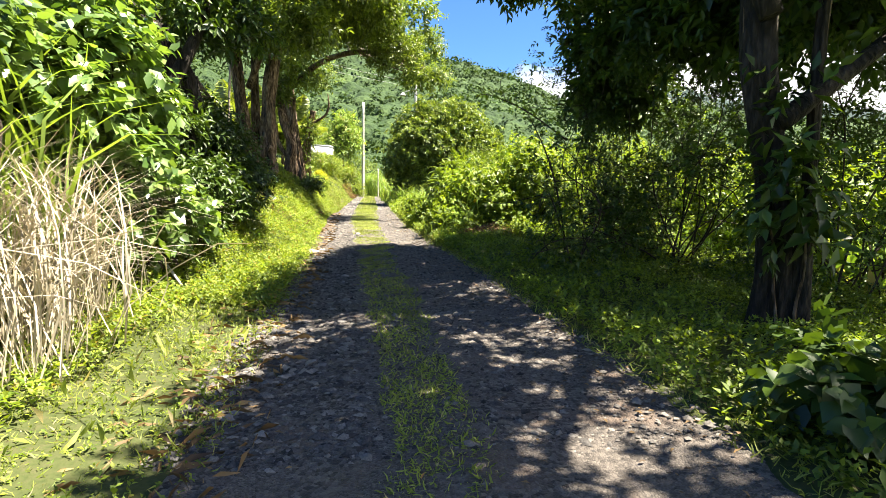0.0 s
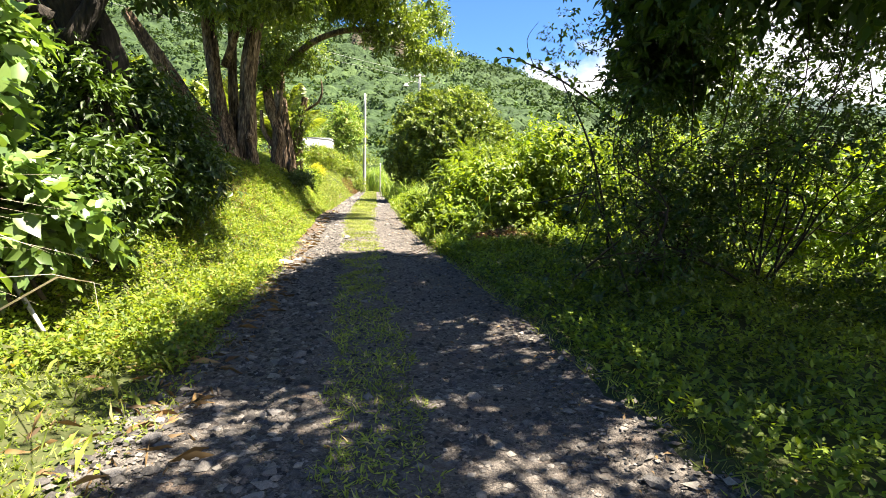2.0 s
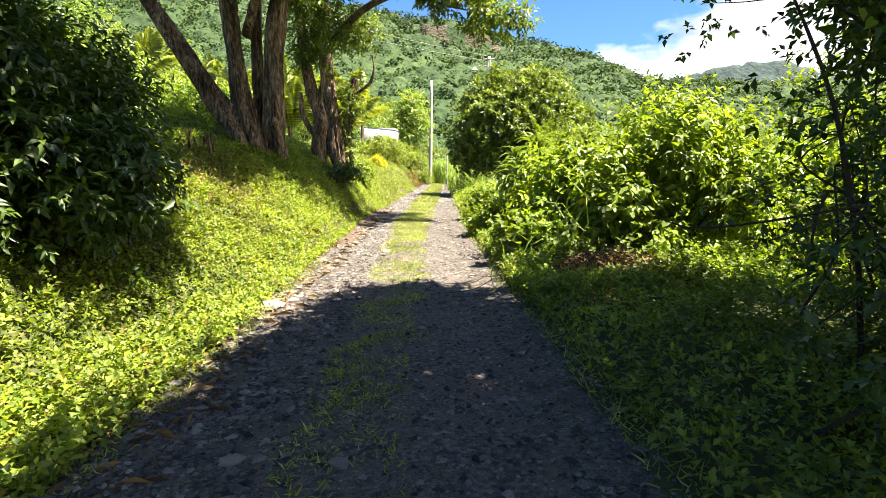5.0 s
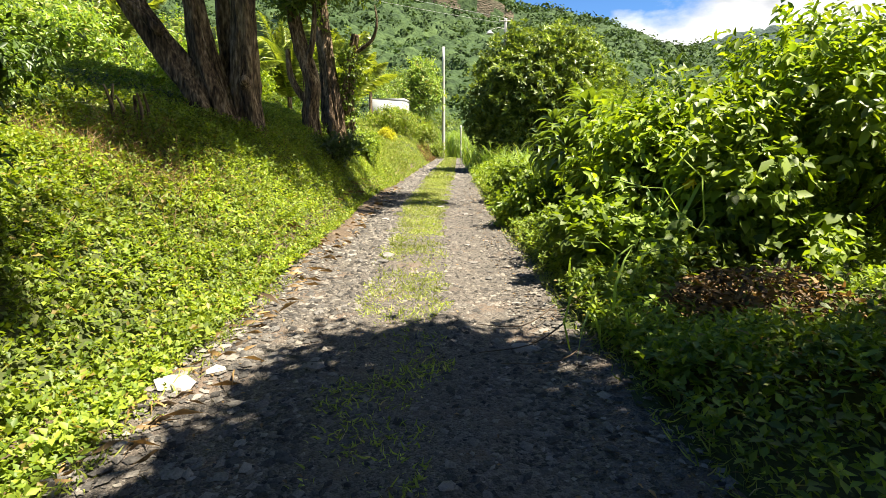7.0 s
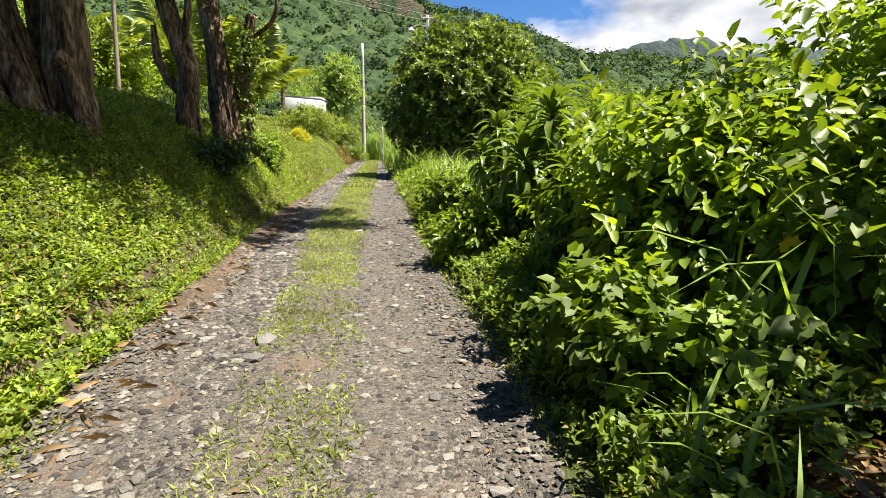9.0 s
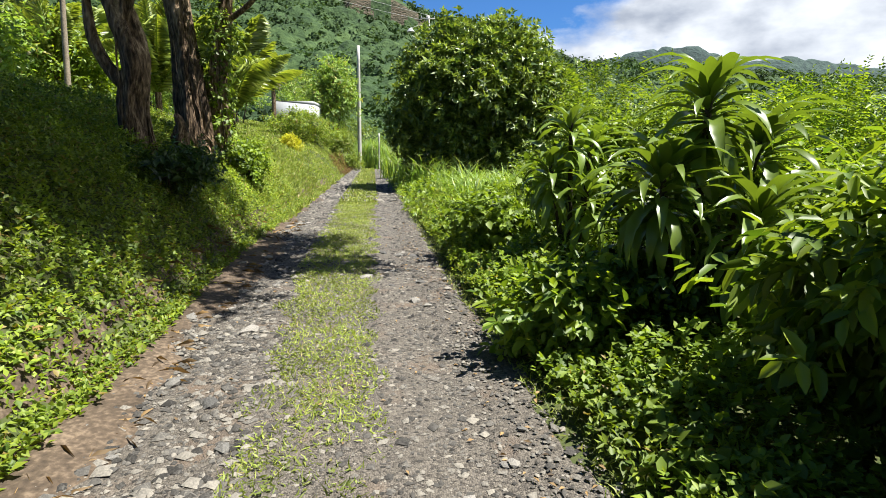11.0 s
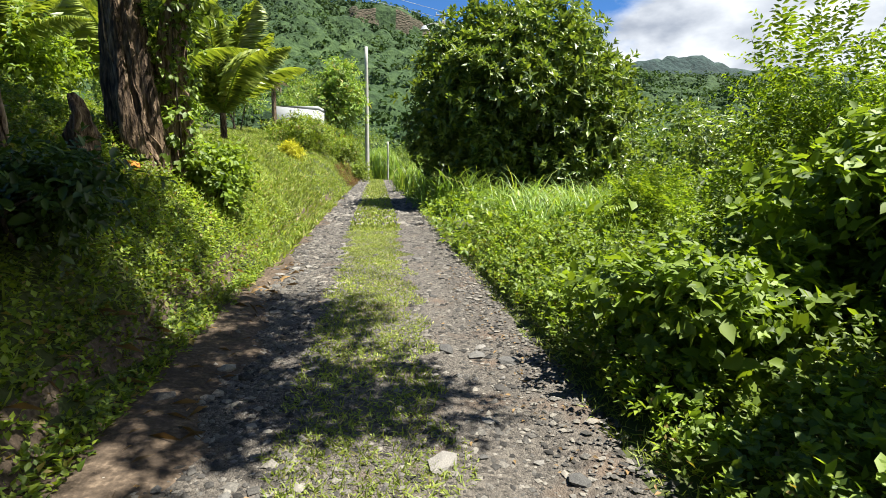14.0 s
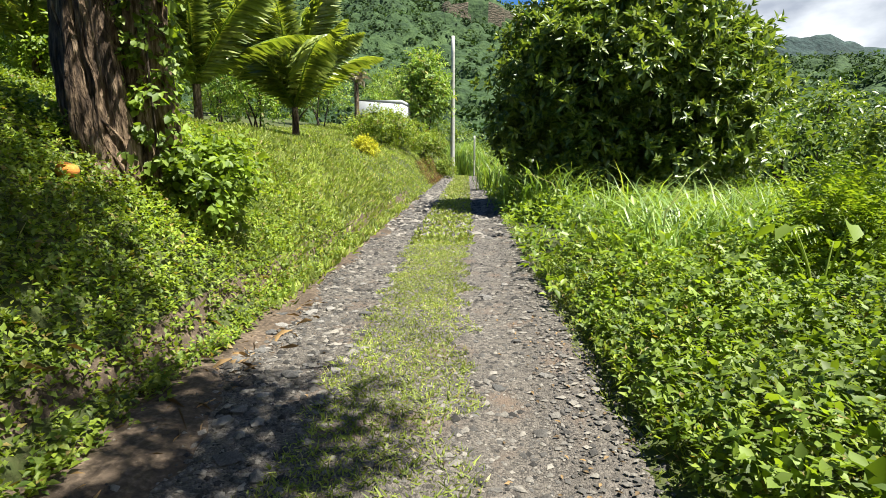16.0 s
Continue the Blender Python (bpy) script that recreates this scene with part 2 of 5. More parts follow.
M_GLASS = rough_mat("dark_pane", [(0.3, (0.02, 0.025, 0.03)), (0.7, (0.04, 0.045, 0.05))], 1, 5, 0.0, 0.1)

# ---- the lie of the land ----


def road_mid(y):
    y = np.asarray(y, float)
    return np.where(y < 20, 1.4 - 0.127 * y, -1.14 - 0.091 * (y - 20))


def soft(x, y, s):
    """Smooth uneven field in about -1..1, cheap enough for whole arrays."""
    x, y = np.asarray(x, float) / s, np.asarray(y, float) / s
    return (np.sin(x * 1.7 + 1.3 * np.sin(y * 1.1 + 0.5)) + np.sin(y * 2.1 + 1.7 * np.sin(x * 0.9 + 2.0)) + 0.6 * np.sin(3.7 * x - 2.9 * y + 1.0)) / 2.6


HALF = 1.37


def half(y):
    """Half the width of the track, wider beyond the trees."""
    return np.interp(y, [0, 17, 22], [1.39, 1.39, 1.53])


def half_right(y):
    return np.interp(y, [5, 10, 12, 14, 17, 22], [1.58, 1.52, 1.46, 1.52, 1.5, 1.56])


def across(y, u):
    """Stretch a distance from the middle of a plain track to the true width at y."""
    return u * np.where(u < 0, half(y), half_right(y)) / HALF


def land(x, y):
    """Height of the ground's visible surface."""
    x, y = np.asarray(x, float), np.asarray(y, float)
    u = x - road_mid(y)
    tilt = 0.06 * np.clip(u, -1.6, 1.6) * np.clip((14 - y) / 5, 0, 1)
    rut = -0.035 * np.exp(-((np.abs(u - 0.05) - 0.85) / 0.28) ** 2)
    z = tilt + rut + 0.012 * soft(x, y, 0.35)
    d = -u - half(y)
    verge = np.interp(y, [3, 8, 14], [1.5, 0.8, 0.1])
    dd = np.maximum(d - verge, 0)
    top = np.interp(y, [-5, 6, 10.5, 13.5, 17, 24, 31, 45, 60], [1.6, 1.6, 1.4, 1.45, 2.1, 2.12, 1.8, 1.8, 3.0])
    z = z + np.maximum(d, 0) * 0.08 * (d < 30) + top * (1 - np.exp(-dd / 1.25)) + 0.035 * np.clip(dd, 0, 60)
    z = z + np.clip(dd, 0, 1) * 0.14 * soft(x, y, 1.1)
    r = u - half_right(y)
    z = z - 0.25 * (1 - np.exp(-np.maximum(r, 0) / 2.0)) - 0.02 * np.clip(r, 0, 30) + np.clip(r, 0, 1) * 0.08 * soft(x, y, 0.9)
    return z


def mesh_from(name, V, F):
    """A mesh from arrays: V (n, 3) and F (m, 3 or 4)."""
    V, F = np.asarray(V, np.float32), np.asarray(F, np.int32)
    me = bpy.data.meshes.new(name)
    k = F.shape[1]
    me.vertices.add(len(V))
    me.vertices.foreach_set("co", V.ravel())
    me.loops.add(F.size)
    me.loops.foreach_set("vertex_index", F.ravel())
    me.polygons.add(len(F))
    me.polygons.foreach_set("loop_start", np.arange(0, F.size, k, dtype=np.int32))
    me.update(calc_edges=True)
    return me


def put(name, me, mat, parent=None, label="", category="", group="", kind="", smooth=False):
    me.materials.append(mat)
    if smooth:
        me.polygons.foreach_set("use_smooth", np.ones(len(me.polygons), bool))
    ob = new(name, me)
    ob.parent = parent
    return tagged(ob, label, category, group, kind)


def grid_mesh(name, xs, ys, height):
    X, Y = np.meshgrid(xs, ys)
    V = np.stack([X.ravel(), Y.ravel(), height(X, Y).ravel()], 1)
    w, i = len(xs), np.arange((len(xs) - 1) * (len(ys) - 1))
    a = i // (w - 1) * w + i % (w - 1)
    return mesh_from(name, V, np.stack([a, a + 1, a + w + 1, a + w], 1))


def spread(lo, hi, step, far, grow=1.25):
    mid = list(np.arange(lo, hi, step))
    up, down, s = [hi], [lo - step], step
    while up[-1] < far:
        s *= grow
        up.append(up[-1] + s)
    s = step
    while down[-1] > -far:
        s *= grow
        down.append(down[-1] - s)
    return np.array(down[::-1] + mid + up)


def ground_height(x, y):
    z = land(x, y)
    u = x - road_mid(y)
    z = np.where((u > 0.05 - half(y)) & (u < half_right(y) - 0.05) & (y < 92), z - 0.05, z)
    far = np.clip((np.maximum(np.abs(x), np.abs(y - 30)) - 60) / 60, 0, 1)
    return z * (1 - far)


ground = put("ground", grid_mesh("ground", spread(-9, 9, 0.22, 3500), spread(-7, 50, 0.25, 3500), ground_height), M_SOIL,
             label="dark soil under grass and creeping plants", category="ground", kind="structure", smooth=True)


def road_strip():
    ys, us = np.arange(-8, 90, 0.12), np.linspace(-HALF, HALF, 27)
    Y, U = np.meshgrid(ys, us, indexing="ij")
    edge = np.abs(U) / HALF
    wob = 0.10 * soft(Y, U * 0 + np.sign(U) * 9, 0.5) + 0.05 * soft(Y, U * 0 + np.sign(U) * 3, 0.17)
    X = road_mid(Y) + across(Y, U) + wob * edge ** 3
    Z = land(X, Y) - 0.02 * edge ** 6
    V = np.stack([X.ravel(), Y.ravel(), Z.ravel()], 1)
    w, i = len(us), np.arange((len(us) - 1) * (len(ys) - 1))
    a = i // (w - 1) * w + i % (w - 1)
    return mesh_from("road", V, np.stack([a, a + 1, a + w + 1, a + w], 1))


road = put("road", road_strip(), M_ROAD, label="grey gravel track with two worn wheel ruts", category="road", kind="structure", smooth=True)



def earth_strip():
    """Brown silt along the foot of the bank."""
    ys, fs = np.arange(8.5, 40, 0.07), np.linspace(0, 1, 12)
    Y, Fr = np.meshgrid(ys, fs, indexing="ij")
    inner = -1.02 + 0.16 * soft(Y, Y * 0 + 4, 0.8) + 0.08 * soft(Y, Y * 0 + 1, 0.21) - 0.5 * np.clip((15.5 - Y) / 2.5, 0, 1) + 0.12 * np.exp(-((Y - 16) / 1.6) ** 2) + 0.34 * np.exp(-((Y - 20.8) / 2.0) ** 2)
    U = -1.62 + (inner + 1.62) * Fr
    X = road_mid(Y) + U * half(Y) / HALF
    Z = land(X, Y) + 0.016 + 0.025 * (1 - Fr) - 0.032 * Fr ** 8
    V = np.stack([X.ravel(), Y.ravel(), Z.ravel()], 1)
    w, i = len(fs), np.arange((len(fs) - 1) * (len(ys) - 1))
    a = i // (w - 1) * w + i % (w - 1)
    return mesh_from("road_edge", V, np.stack([a, a + 1, a + w + 1, a + w], 1))


put("road_edge", earth_strip(), M_EARTH, None, "brown silt along the foot of the bank", "earth", kind="structure", smooth=True)

# ---- mountain and woods ----
RIDGE_X = [-700, -300, -150, -93, -60, -20, -4, 10, 28, 45, 69, 88, 106, 130, 170, 230, 300, 420, 700]
RIDGE_Z = [150, 138, 124, 117, 110, 104, 99, 93, 92, 88, 81, 71, 66, 66, 64, 62, 58, 48, 36]


def tree_lumps(x, y, cell):
    """Rounded crowns of a closed wood, one to a jittered cell."""
    i, j = np.floor(x / cell), np.floor(y / cell)
    out = np.zeros(np.broadcast(x, y).shape)
    for a in (-1, 0, 1):
        for c in (-1, 0, 1):
            h = np.sin((i + a) * 127.1 + (j + c) * 311.7) * 43758.5
            h = h - np.floor(h)
            g = np.sin((i + a) * 269.5 + (j + c) * 183.3) * 27183.1
            g = g - np.floor(g)
            px, py = (i + a + 0.15 + 0.7 * h) * cell, (j + c + 0.15 + 0.7 * g) * cell
            r = cell * (0.55 + 0.3 * h)
            out = np.maximum(out, np.sqrt(np.clip(1 - ((x - px) ** 2 + (y - py) ** 2) / r ** 2, 0, 1)) * r * (0.6 + 0.7 * g))
    return out


def mountain_height(x, y):
    top = np.interp(x, RIDGE_X, RIDGE_Z)
    s = np.clip((y - 95) / 305, 0, 1)
    z = top * s ** 1.25
    # a band of cliff under the western crest
    band = np.exp(-((x + 22) / 26.0) ** 2) * 20
    z = z + band * (np.clip((s - 0.82) / 0.03, 0, 1) - np.clip((s - 0.76) / 0.2, 0, 1))
    z = z + (5 * soft(x, y, 34) + 2.2 * soft(x, y, 11)) * np.clip(s * 4, 0, 1) * np.clip((1 - s) * 5, 0.15, 1)
    back = np.clip((y - 400) / 300, 0, 1)
    return z * (1 - back) - 0.6


def wooded_height(x, y):
    bare = np.exp(-((x + 22) / 24.0) ** 2) * ((y > 334) & (y < 360))
    return mountain_height(x, y) + np.where(bare > 0.5, 0.4, 1.0) * (tree_lumps(x, y, 7.0) * 0.9 - 2.5) * np.clip((y - 96) / 20, 0, 1)


mxs = np.concatenate([np.linspace(-700, -310, 20), np.linspace(-300, 300, 300), np.linspace(310, 700, 20)])
mys = np.concatenate([np.linspace(92, 406, 190), np.linspace(412, 700, 20)])
mountain = put("mountain", grid_mesh("mountain", mxs, mys, wooded_height), M_HILL,
               label="steep mountain ridge covered in dark green forest", category="mountain", kind="structure", smooth=True)

# bare rock on the cliff band
mountain.data.materials.append(M_ROCK)
for f in mountain.data.polygons:
    fx, fy, _ = f.center
    if -48 < fx < 4 and f.normal.z < 0.74 and 334 < fy < 358 and math.sin(fx * 0.31) + math.sin(fx * 0.13 + fy * 0.2) > -0.5:
        f.material_index = 1

FAR_X = [-100, 100, 225, 303, 342, 395, 415, 465, 534, 655, 900]
FAR_Z = [40, 60, 128, 150, 156, 160, 151, 140, 148, 136, 110]
# Forest green shifted to blue: distance haze put into the base colour.
M_HAZE = rough_mat("hazed_forest", [(0.36, (0.014, 0.027, 0.026)), (0.5, (0.024, 0.045, 0.042)), (0.66, (0.045, 0.075, 0.06))], 0.02, 0.16, 1.0, dist=3.0)


def far_hill_height(x, y):
    top = np.interp(x, FAR_X, FAR_Z)
    s = np.clip((y - 660) / 140, 0, 1)
    return top * s * np.clip(1 - (y - 800) / 400, 0, 1) + (0.35 * tree_lumps(x, y, 13.0) - 2) * np.clip(s * 4, 0, 1) - 1


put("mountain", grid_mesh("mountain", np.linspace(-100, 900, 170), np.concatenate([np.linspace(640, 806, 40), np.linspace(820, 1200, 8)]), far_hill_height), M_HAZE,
    label="distant forested hill with blue haze tinted into its colour", category="mountain", kind="structure", smooth=True)

# leaf outlines: points as (along, across, up) and triangles
SHAPES = {
    "diamond": ([(0, 0, 0), (0.45, 0.5, 0.10), (1, 0, -0.12), (0.45, -0.5, 0.10)], [(0, 2, 1), (0, 3, 2)]),
    "oval": ([(0, 0, 0), (0.3, 0.5, 0.10), (0.7, 0.42, 0.03), (1, 0, -0.14), (0.7, -0.42, 0.03), (0.3, -0.5, 0.10)],
             [(0, 3, 2), (0, 2, 1), (0, 4, 3), (0, 5, 4)]),
    "heart": ([(0, 0, 0), (-0.12, 0.36, 0.08), (0.45, 0.46, 0.07), (1, 0, -0.16), (0.45, -0.46, 0.07), (-0.12, -0.36, 0.08)],
              [(0, 3, 2), (0, 2, 1), (0, 4, 3), (0, 5, 4)]),
    "blade": ([(0, -0.5, 0), (0, 0.5, 0), (0.55, 0.4, 0.08), (1, 0, -0.18)], [(0, 1, 2), (0, 2, 3)]),
    "thin": ([(0, -0.5, 0), (0, 0.5, 0), (0.5, 0.42, 0.10), (0.5, -0.42, 0.10), (1, 0, -0.16)], [(0, 1, 2), (0, 2, 3), (3, 2, 4)]),
    "arch": ([(0, -0.4, 0), (0, 0.4, 0), (0.3, 0.5, 0.20), (0.3, -0.5, 0.20), (0.6, 0.45, 0.20), (0.6, -0.45, 0.20), (0.85, 0.3, -0.02), (0.85, -0.3, -0.02), (1, 0, -0.3)],
             [(0, 1, 2), (0, 2, 3), (3, 2, 4), (3, 4, 5), (5, 4, 6), (5, 6, 7), (7, 6, 8)]),
}


def strap_outline(k=9):
    """Long leaf folded along its midrib, widest near the middle, arching over and down, with a slightly waved edge."""
    pts, tris = [], []
    for i in range(k + 1):
        f = i / k
        along, up = f * (1 - 0.16 * f * f), 0.12 * math.sin(2.2 * f) - 0.52 * f ** 2.6
        w = 0.5 * min(1.0, 0.3 + 2.2 * f) * (1 - f ** 3.2) + 0.004
        wave = 0.012 * math.sin(i * 2.3)
        pts += [(along, -w, up + 0.035 + wave), (along, 0.0, up), (along, w, up + 0.035 - wave)]
        if i:
            b, c = 3 * (i - 1), 3 * i
            tris += [(b, b + 1, c + 1), (b, c + 1, c), (b + 1, b + 2, c + 2), (b + 1, c + 2, c + 1)]
    return pts, tris


SHAPES["strap"] = strap_outline()


def unit(a):
    return a / np.maximum(np.linalg.norm(a, axis=1, keepdims=True), 1e-6)


def leaf_mesh(name, P, D, Nn, L, W, shape):
    tv, tf = np.array(SHAPES[shape][0]), np.array(SHAPES[shape][1])
    n = len(P)
    D = unit(D)
    S = unit(np.cross(D, Nn))
    U = np.cross(S, D)
    L, W = np.broadcast_to(L, n)[:, None, None], np.broadcast_to(W, n)[:, None, None]
    V = P[:, None] + tv[None, :, 0:1] * L * D[:, None] + tv[None, :, 1:2] * W * S[:, None] + tv[None, :, 2:3] * L * U[:, None]
    F = tf[None] + (np.arange(n) * len(tv))[:, None, None]
    return mesh_from(name, V.reshape(-1, 3), F.reshape(-1, 3))


def ball(n, flat=0.0):
    a = unit(rng.normal(size=(n, 3)))
    a[:, 2] += flat
    return unit(a)


def sprigs(P, D, m, reach, size, ratio, shape, name, pinnate=False, up=0.8, droop=0.2, wild=0.25):
    """Leaves set m to a twig; the twigs start at P and run along D. Pinnate: in two flat rows, else turning round the twig."""
    n = len(P)
    D = unit(D)
    A = unit(np.cross(D, np.array([0.1, 0.05, 1.0]) + 0.2 * rng.normal(size=(n, 3))))
    B = np.cross(A, D)
    s = rng.uniform(0.75, 1.25, n)
    turn = rng.uniform(0, 6.28, n)
    PP, DD, NN, LL = [], [], [], []
    for j in range(m):
        f = (j + 0.6) / m
        if pinnate:
            side = (A if j % 2 else -A)
            out = D * 0.55 + side
            nn = B + 0.25 * rng.normal(size=(n, 3))
            sz = 1.0 - 0.35 * abs(f - 0.45)
        else:
            a = turn + j * 2.4
            side = A * np.cos(a)[:, None] + B * np.sin(a)[:, None]
            out = D * (0.25 + 0.7 * f) + side * (1.05 - 0.45 * f)
            nn = np.array([0.1, 0.0, up]) + D * 0.55 + 0.3 * rng.normal(size=(n, 3))
            sz = 1.1 - 0.45 * f
        PP.append(P + D * (reach * f * s)[:, None] + np.array([0, 0, -0.25 * droop * reach * f * f]))
        DD.append(out + wild * rng.normal(size=(n, 3)) - np.array([0, 0, droop]))
        NN.append(nn)
        LL.append(size * sz * s * rng.uniform(0.75, 1.2, n))
    L = np.concatenate(LL)
    return leaf_mesh(name, np.concatenate(PP), np.concatenate(DD), np.concatenate(NN), L, L * ratio, shape)


def crown(clumps, n, size, ratio, shape, name, droop=0.25, fill=0.6, wild=0.45, up=0.8, m=6, reach=None, pinnate=False, floor=True):
    """n leaves in twigs over a set of clumps (x, y, z, rx, ry, rz), thicker towards their outsides."""
    C = np.array(clumps, float)
    w = C[:, 3] * C[:, 4] + C[:, 5] * C[:, 4]
    n = max(4, n // m)
    k = rng.choice(len(C), n, p=w / w.sum())
    d = ball(n, 0.12)
    r = fill + (1 - fill) * rng.random(n) ** 0.6
    r = r * (1 + 0.18 * np.sin(d[:, 0] * 5 + k) * np.sin(d[:, 2] * 6 + 2 * k) + 0.26 * rng.normal(size=n))
    P = C[k, :3] + d * C[k, 3:6] * r[:, None]
    D = d + wild * rng.normal(size=(n, 3)) + np.array([0, 0, 0.35])
    if floor:
        P[:, 2] = np.maximum(P[:, 2], land(P[:, 0], P[:, 1]) + 0.04)
    return sprigs(P, D, m, reach or size * 1.6, size, ratio, shape, name, pinnate, up, droop)


def clumps_in(x, y, z, rx, ry, rz, k, size):
    """k clumps spread through a rounded mass."""
    d = ball(k, 0.1) * rng.uniform(0.35, 0.85, (k, 1))
    s = size * rng.uniform(0.7, 1.3, k)
    return [(x + d[i, 0] * rx, y + d[i, 1] * ry, z + d[i, 2] * rz, s[i], s[i], s[i] * 0.8) for i in range(k)]


def tube(pts, radii, sides=8, ridge=0.0, seed=0.0):
    """Vertices and quads of a tapered, slightly fluted limb along the points."""
    P, R = np.array(pts, float), np.array(radii, float)
    t = np.linspace(0, len(P) - 1, max(2, (len(P) - 1) * (11 if ridge > 0.1 else 4) + 1))
    i = np.minimum(t.astype(int), len(P) - 2)
    f = (t - i)[:, None]
    p0, p1, p2, p3 = P[np.maximum(i - 1, 0)], P[i], P[i + 1], P[np.minimum(i + 2, len(P) - 1)]
    Q = 0.5 * (2 * p1 + (p2 - p0) * f + (2 * p0 - 5 * p1 + 4 * p2 - p3) * f ** 2 + (3 * p1 - p0 - 3 * p2 + p3) * f ** 3)
    R = np.interp(t, np.arange(len(R)), R)
    T = unit(np.gradient(Q, axis=0))
    A = unit(np.cross(T, np.array([0.31, 0.95, 0.05])))
    B = np.cross(T, A)
    th = np.linspace(0, 2 * np.pi, sides, endpoint=False)[None]
    q = t[:, None]
    rad = R[:, None] * (1 + ridge * (np.sin(3 * th + seed + q * 0.6) + 0.6 * np.sin(5 * th + 2 * seed - q * 1.1) + 0.5 * np.sin(2 * th + q * 3.1 + seed) + 0.4 * np.sin(9 * th - q * 2.3) + 0.35 * np.sin(4 * th + q * 7.7 + seed) * np.sin(q * 5.1)))
    V = Q[:, None] + rad[..., None] * (np.cos(th)[..., None] * A[:, None] + np.sin(th)[..., None] * B[:, None])
    # close both ends
    V = np.concatenate([V[:1] * 0.02 + Q[:1, None] * 0.98, V, V[-1:] * 0.02 + Q[-1:, None] * 0.98])
    m = len(V)
    F = [(a * sides + k, a * sides + (k + 1) % sides, (a + 1) * sides + (k + 1) % sides, (a + 1) * sides + k) for a in range(m - 1) for k in range(sides)]
    return V.reshape(-1, 3), np.array(F)


def limb(name, pts, rad, mat, parent, sides=8, ridge=0.0, label="", seed=0.0):
    """One tapered limb as a part."""
    V, F = tube(pts, rad, sides, ridge, seed)
    return put(name, mesh_from(name, V, F), mat, parent, label, smooth=True)


def empty(name, x, y, z, label, category, group=""):
    ob = new(name)
    ob.location = (x, y, z)
    ob.empty_display_size = 0.2
    return tagged(ob, label, category, group)


def hold(parent):
    """Keep the parts where they are in the world under an Empty that stands elsewhere."""
    m = Matrix.Translation(parent.location).inverted()
    for c in parent.children:
        c.matrix_parent_inverse = m


def stems_for(x, y, z0, clumps, r, k):
    out = []
    pick = rng.permutation(len(clumps))[:k]
    for i in pick:
        c = clumps[i]
        b = (x + rng.normal() * 0.12, y + rng.normal() * 0.12, z0 - 0.1)
        m = (b[0] * 0.6 + c[0] * 0.4 + rng.normal() * 0.1, b[1] * 0.6 + c[1] * 0.4 + rng.normal() * 0.1, z0 + (c[2] - z0) * 0.5)
        out.append(([b, m, (c[0], c[1], c[2])], [r, r * 0.7, r * 0.3]))
    return out


def shrub(name, x, y, rx, ry, h, n, size, ratio, shape, mat, label, low=0.1, k=14, clump=0.5, group="", category="shrub", stems=5, fill=0.6,
          droop=0.25, r=0.02, m=6, pinnate=False, reach=None):
    n, size = int(n * 0.86), size * 1.05
    z0 = float(land(x, y))
    e = empty(name, x, y, z0, label, category, group)
    cl = clumps_in(x, y, z0 + low + (h - low) / 2, rx, ry, (h - low) / 2, k, clump)
    put("foliage", crown(cl, n, size, ratio, shape, "foliage", fill=fill, droop=droop, m=m, pinnate=pinnate, reach=reach), mat, e)
    for pts, rad in stems_for(x, y, z0, cl, r, stems):
        limb("stem", pts, rad, M_TWIG, e, 6)
    hold(e)
    return e


def woods():
    n = 19000
    x, y = rng.uniform(-420, 420, n), 100 + 305 * rng.random(n) ** 1.45
    keep = np.abs(x) < 40 + y * 0.95
    x, y = x[keep], y[keep]
    z = mountain_height(x, y)
    bare = np.exp(-((x + 22) / 22.0) ** 2) * ((y > 337) & (y < 356)) * (0.75 + 0.6 * soft(x, y, 9))
    ok = bare < 0.35
    x, y, z = x[ok], y[ok], z[ok]
    n, q = len(x), 13
    s = rng.uniform(1.5, 3.4, n) * (0.7 + y / 500)
    tall = rng.uniform(0.6, 1.3, n)
    C = np.repeat(np.stack([x, y, z + s * 0.4 - 1.0], 1), q, 0)
    S, T = np.repeat(s, q), np.repeat(tall, q)
    d = ball(n * q, 0.3)
    P = C + d * S[:, None] * np.stack([np.ones_like(T), np.ones_like(T), T], 1) * rng.uniform(0.55, 1.05, (n * q, 1))
    L = S * 0.5 * rng.uniform(0.6, 1.3, n * q)
    return leaf_mesh("forest", P, np.cross(d, rng.normal(size=(n * q, 3))), d + 0.3 * rng.normal(size=(n * q, 3)), L, L * 0.75, "diamond")


put("forest", woods(), M_FAR, label="dense tropical forest on the mountain slope", category="forest", kind="stuff")

# ---- ground cover and grass ----


def scatter(n, y0, y1, u0, u1):
    """Random points between two distances from the middle of the road."""
    y, u = rng.uniform(y0, y1, n), rng.uniform(u0, u1, n)
    return road_mid(y) + across(y, u), y


def cover(name, x, y, size, ratio, shape, mat, label, lift=0.10, m=4, mound=None, category="ground cover", reach=None, tip=0.6):
    """Small leafy plants, each a short twig of m leaves, over the ground or over a mound of growth."""
    n = len(x)
    z = land(x, y) + lift * rng.random(n) ** 1.6 - 0.01
    if mound is not None:
        z = z + mound * (0.35 + 0.65 * rng.random(n) ** 0.4)
    D = np.stack([tip * rng.normal(size=n), tip * rng.normal(size=n), np.ones(n)], 1)
    me = sprigs(np.stack([x, y, z], 1), D, m, reach or size * 1.2, size, ratio, shape, name, up=1.2, droop=0.15)
    return put(name, me, mat, None, label, category, kind="stuff")


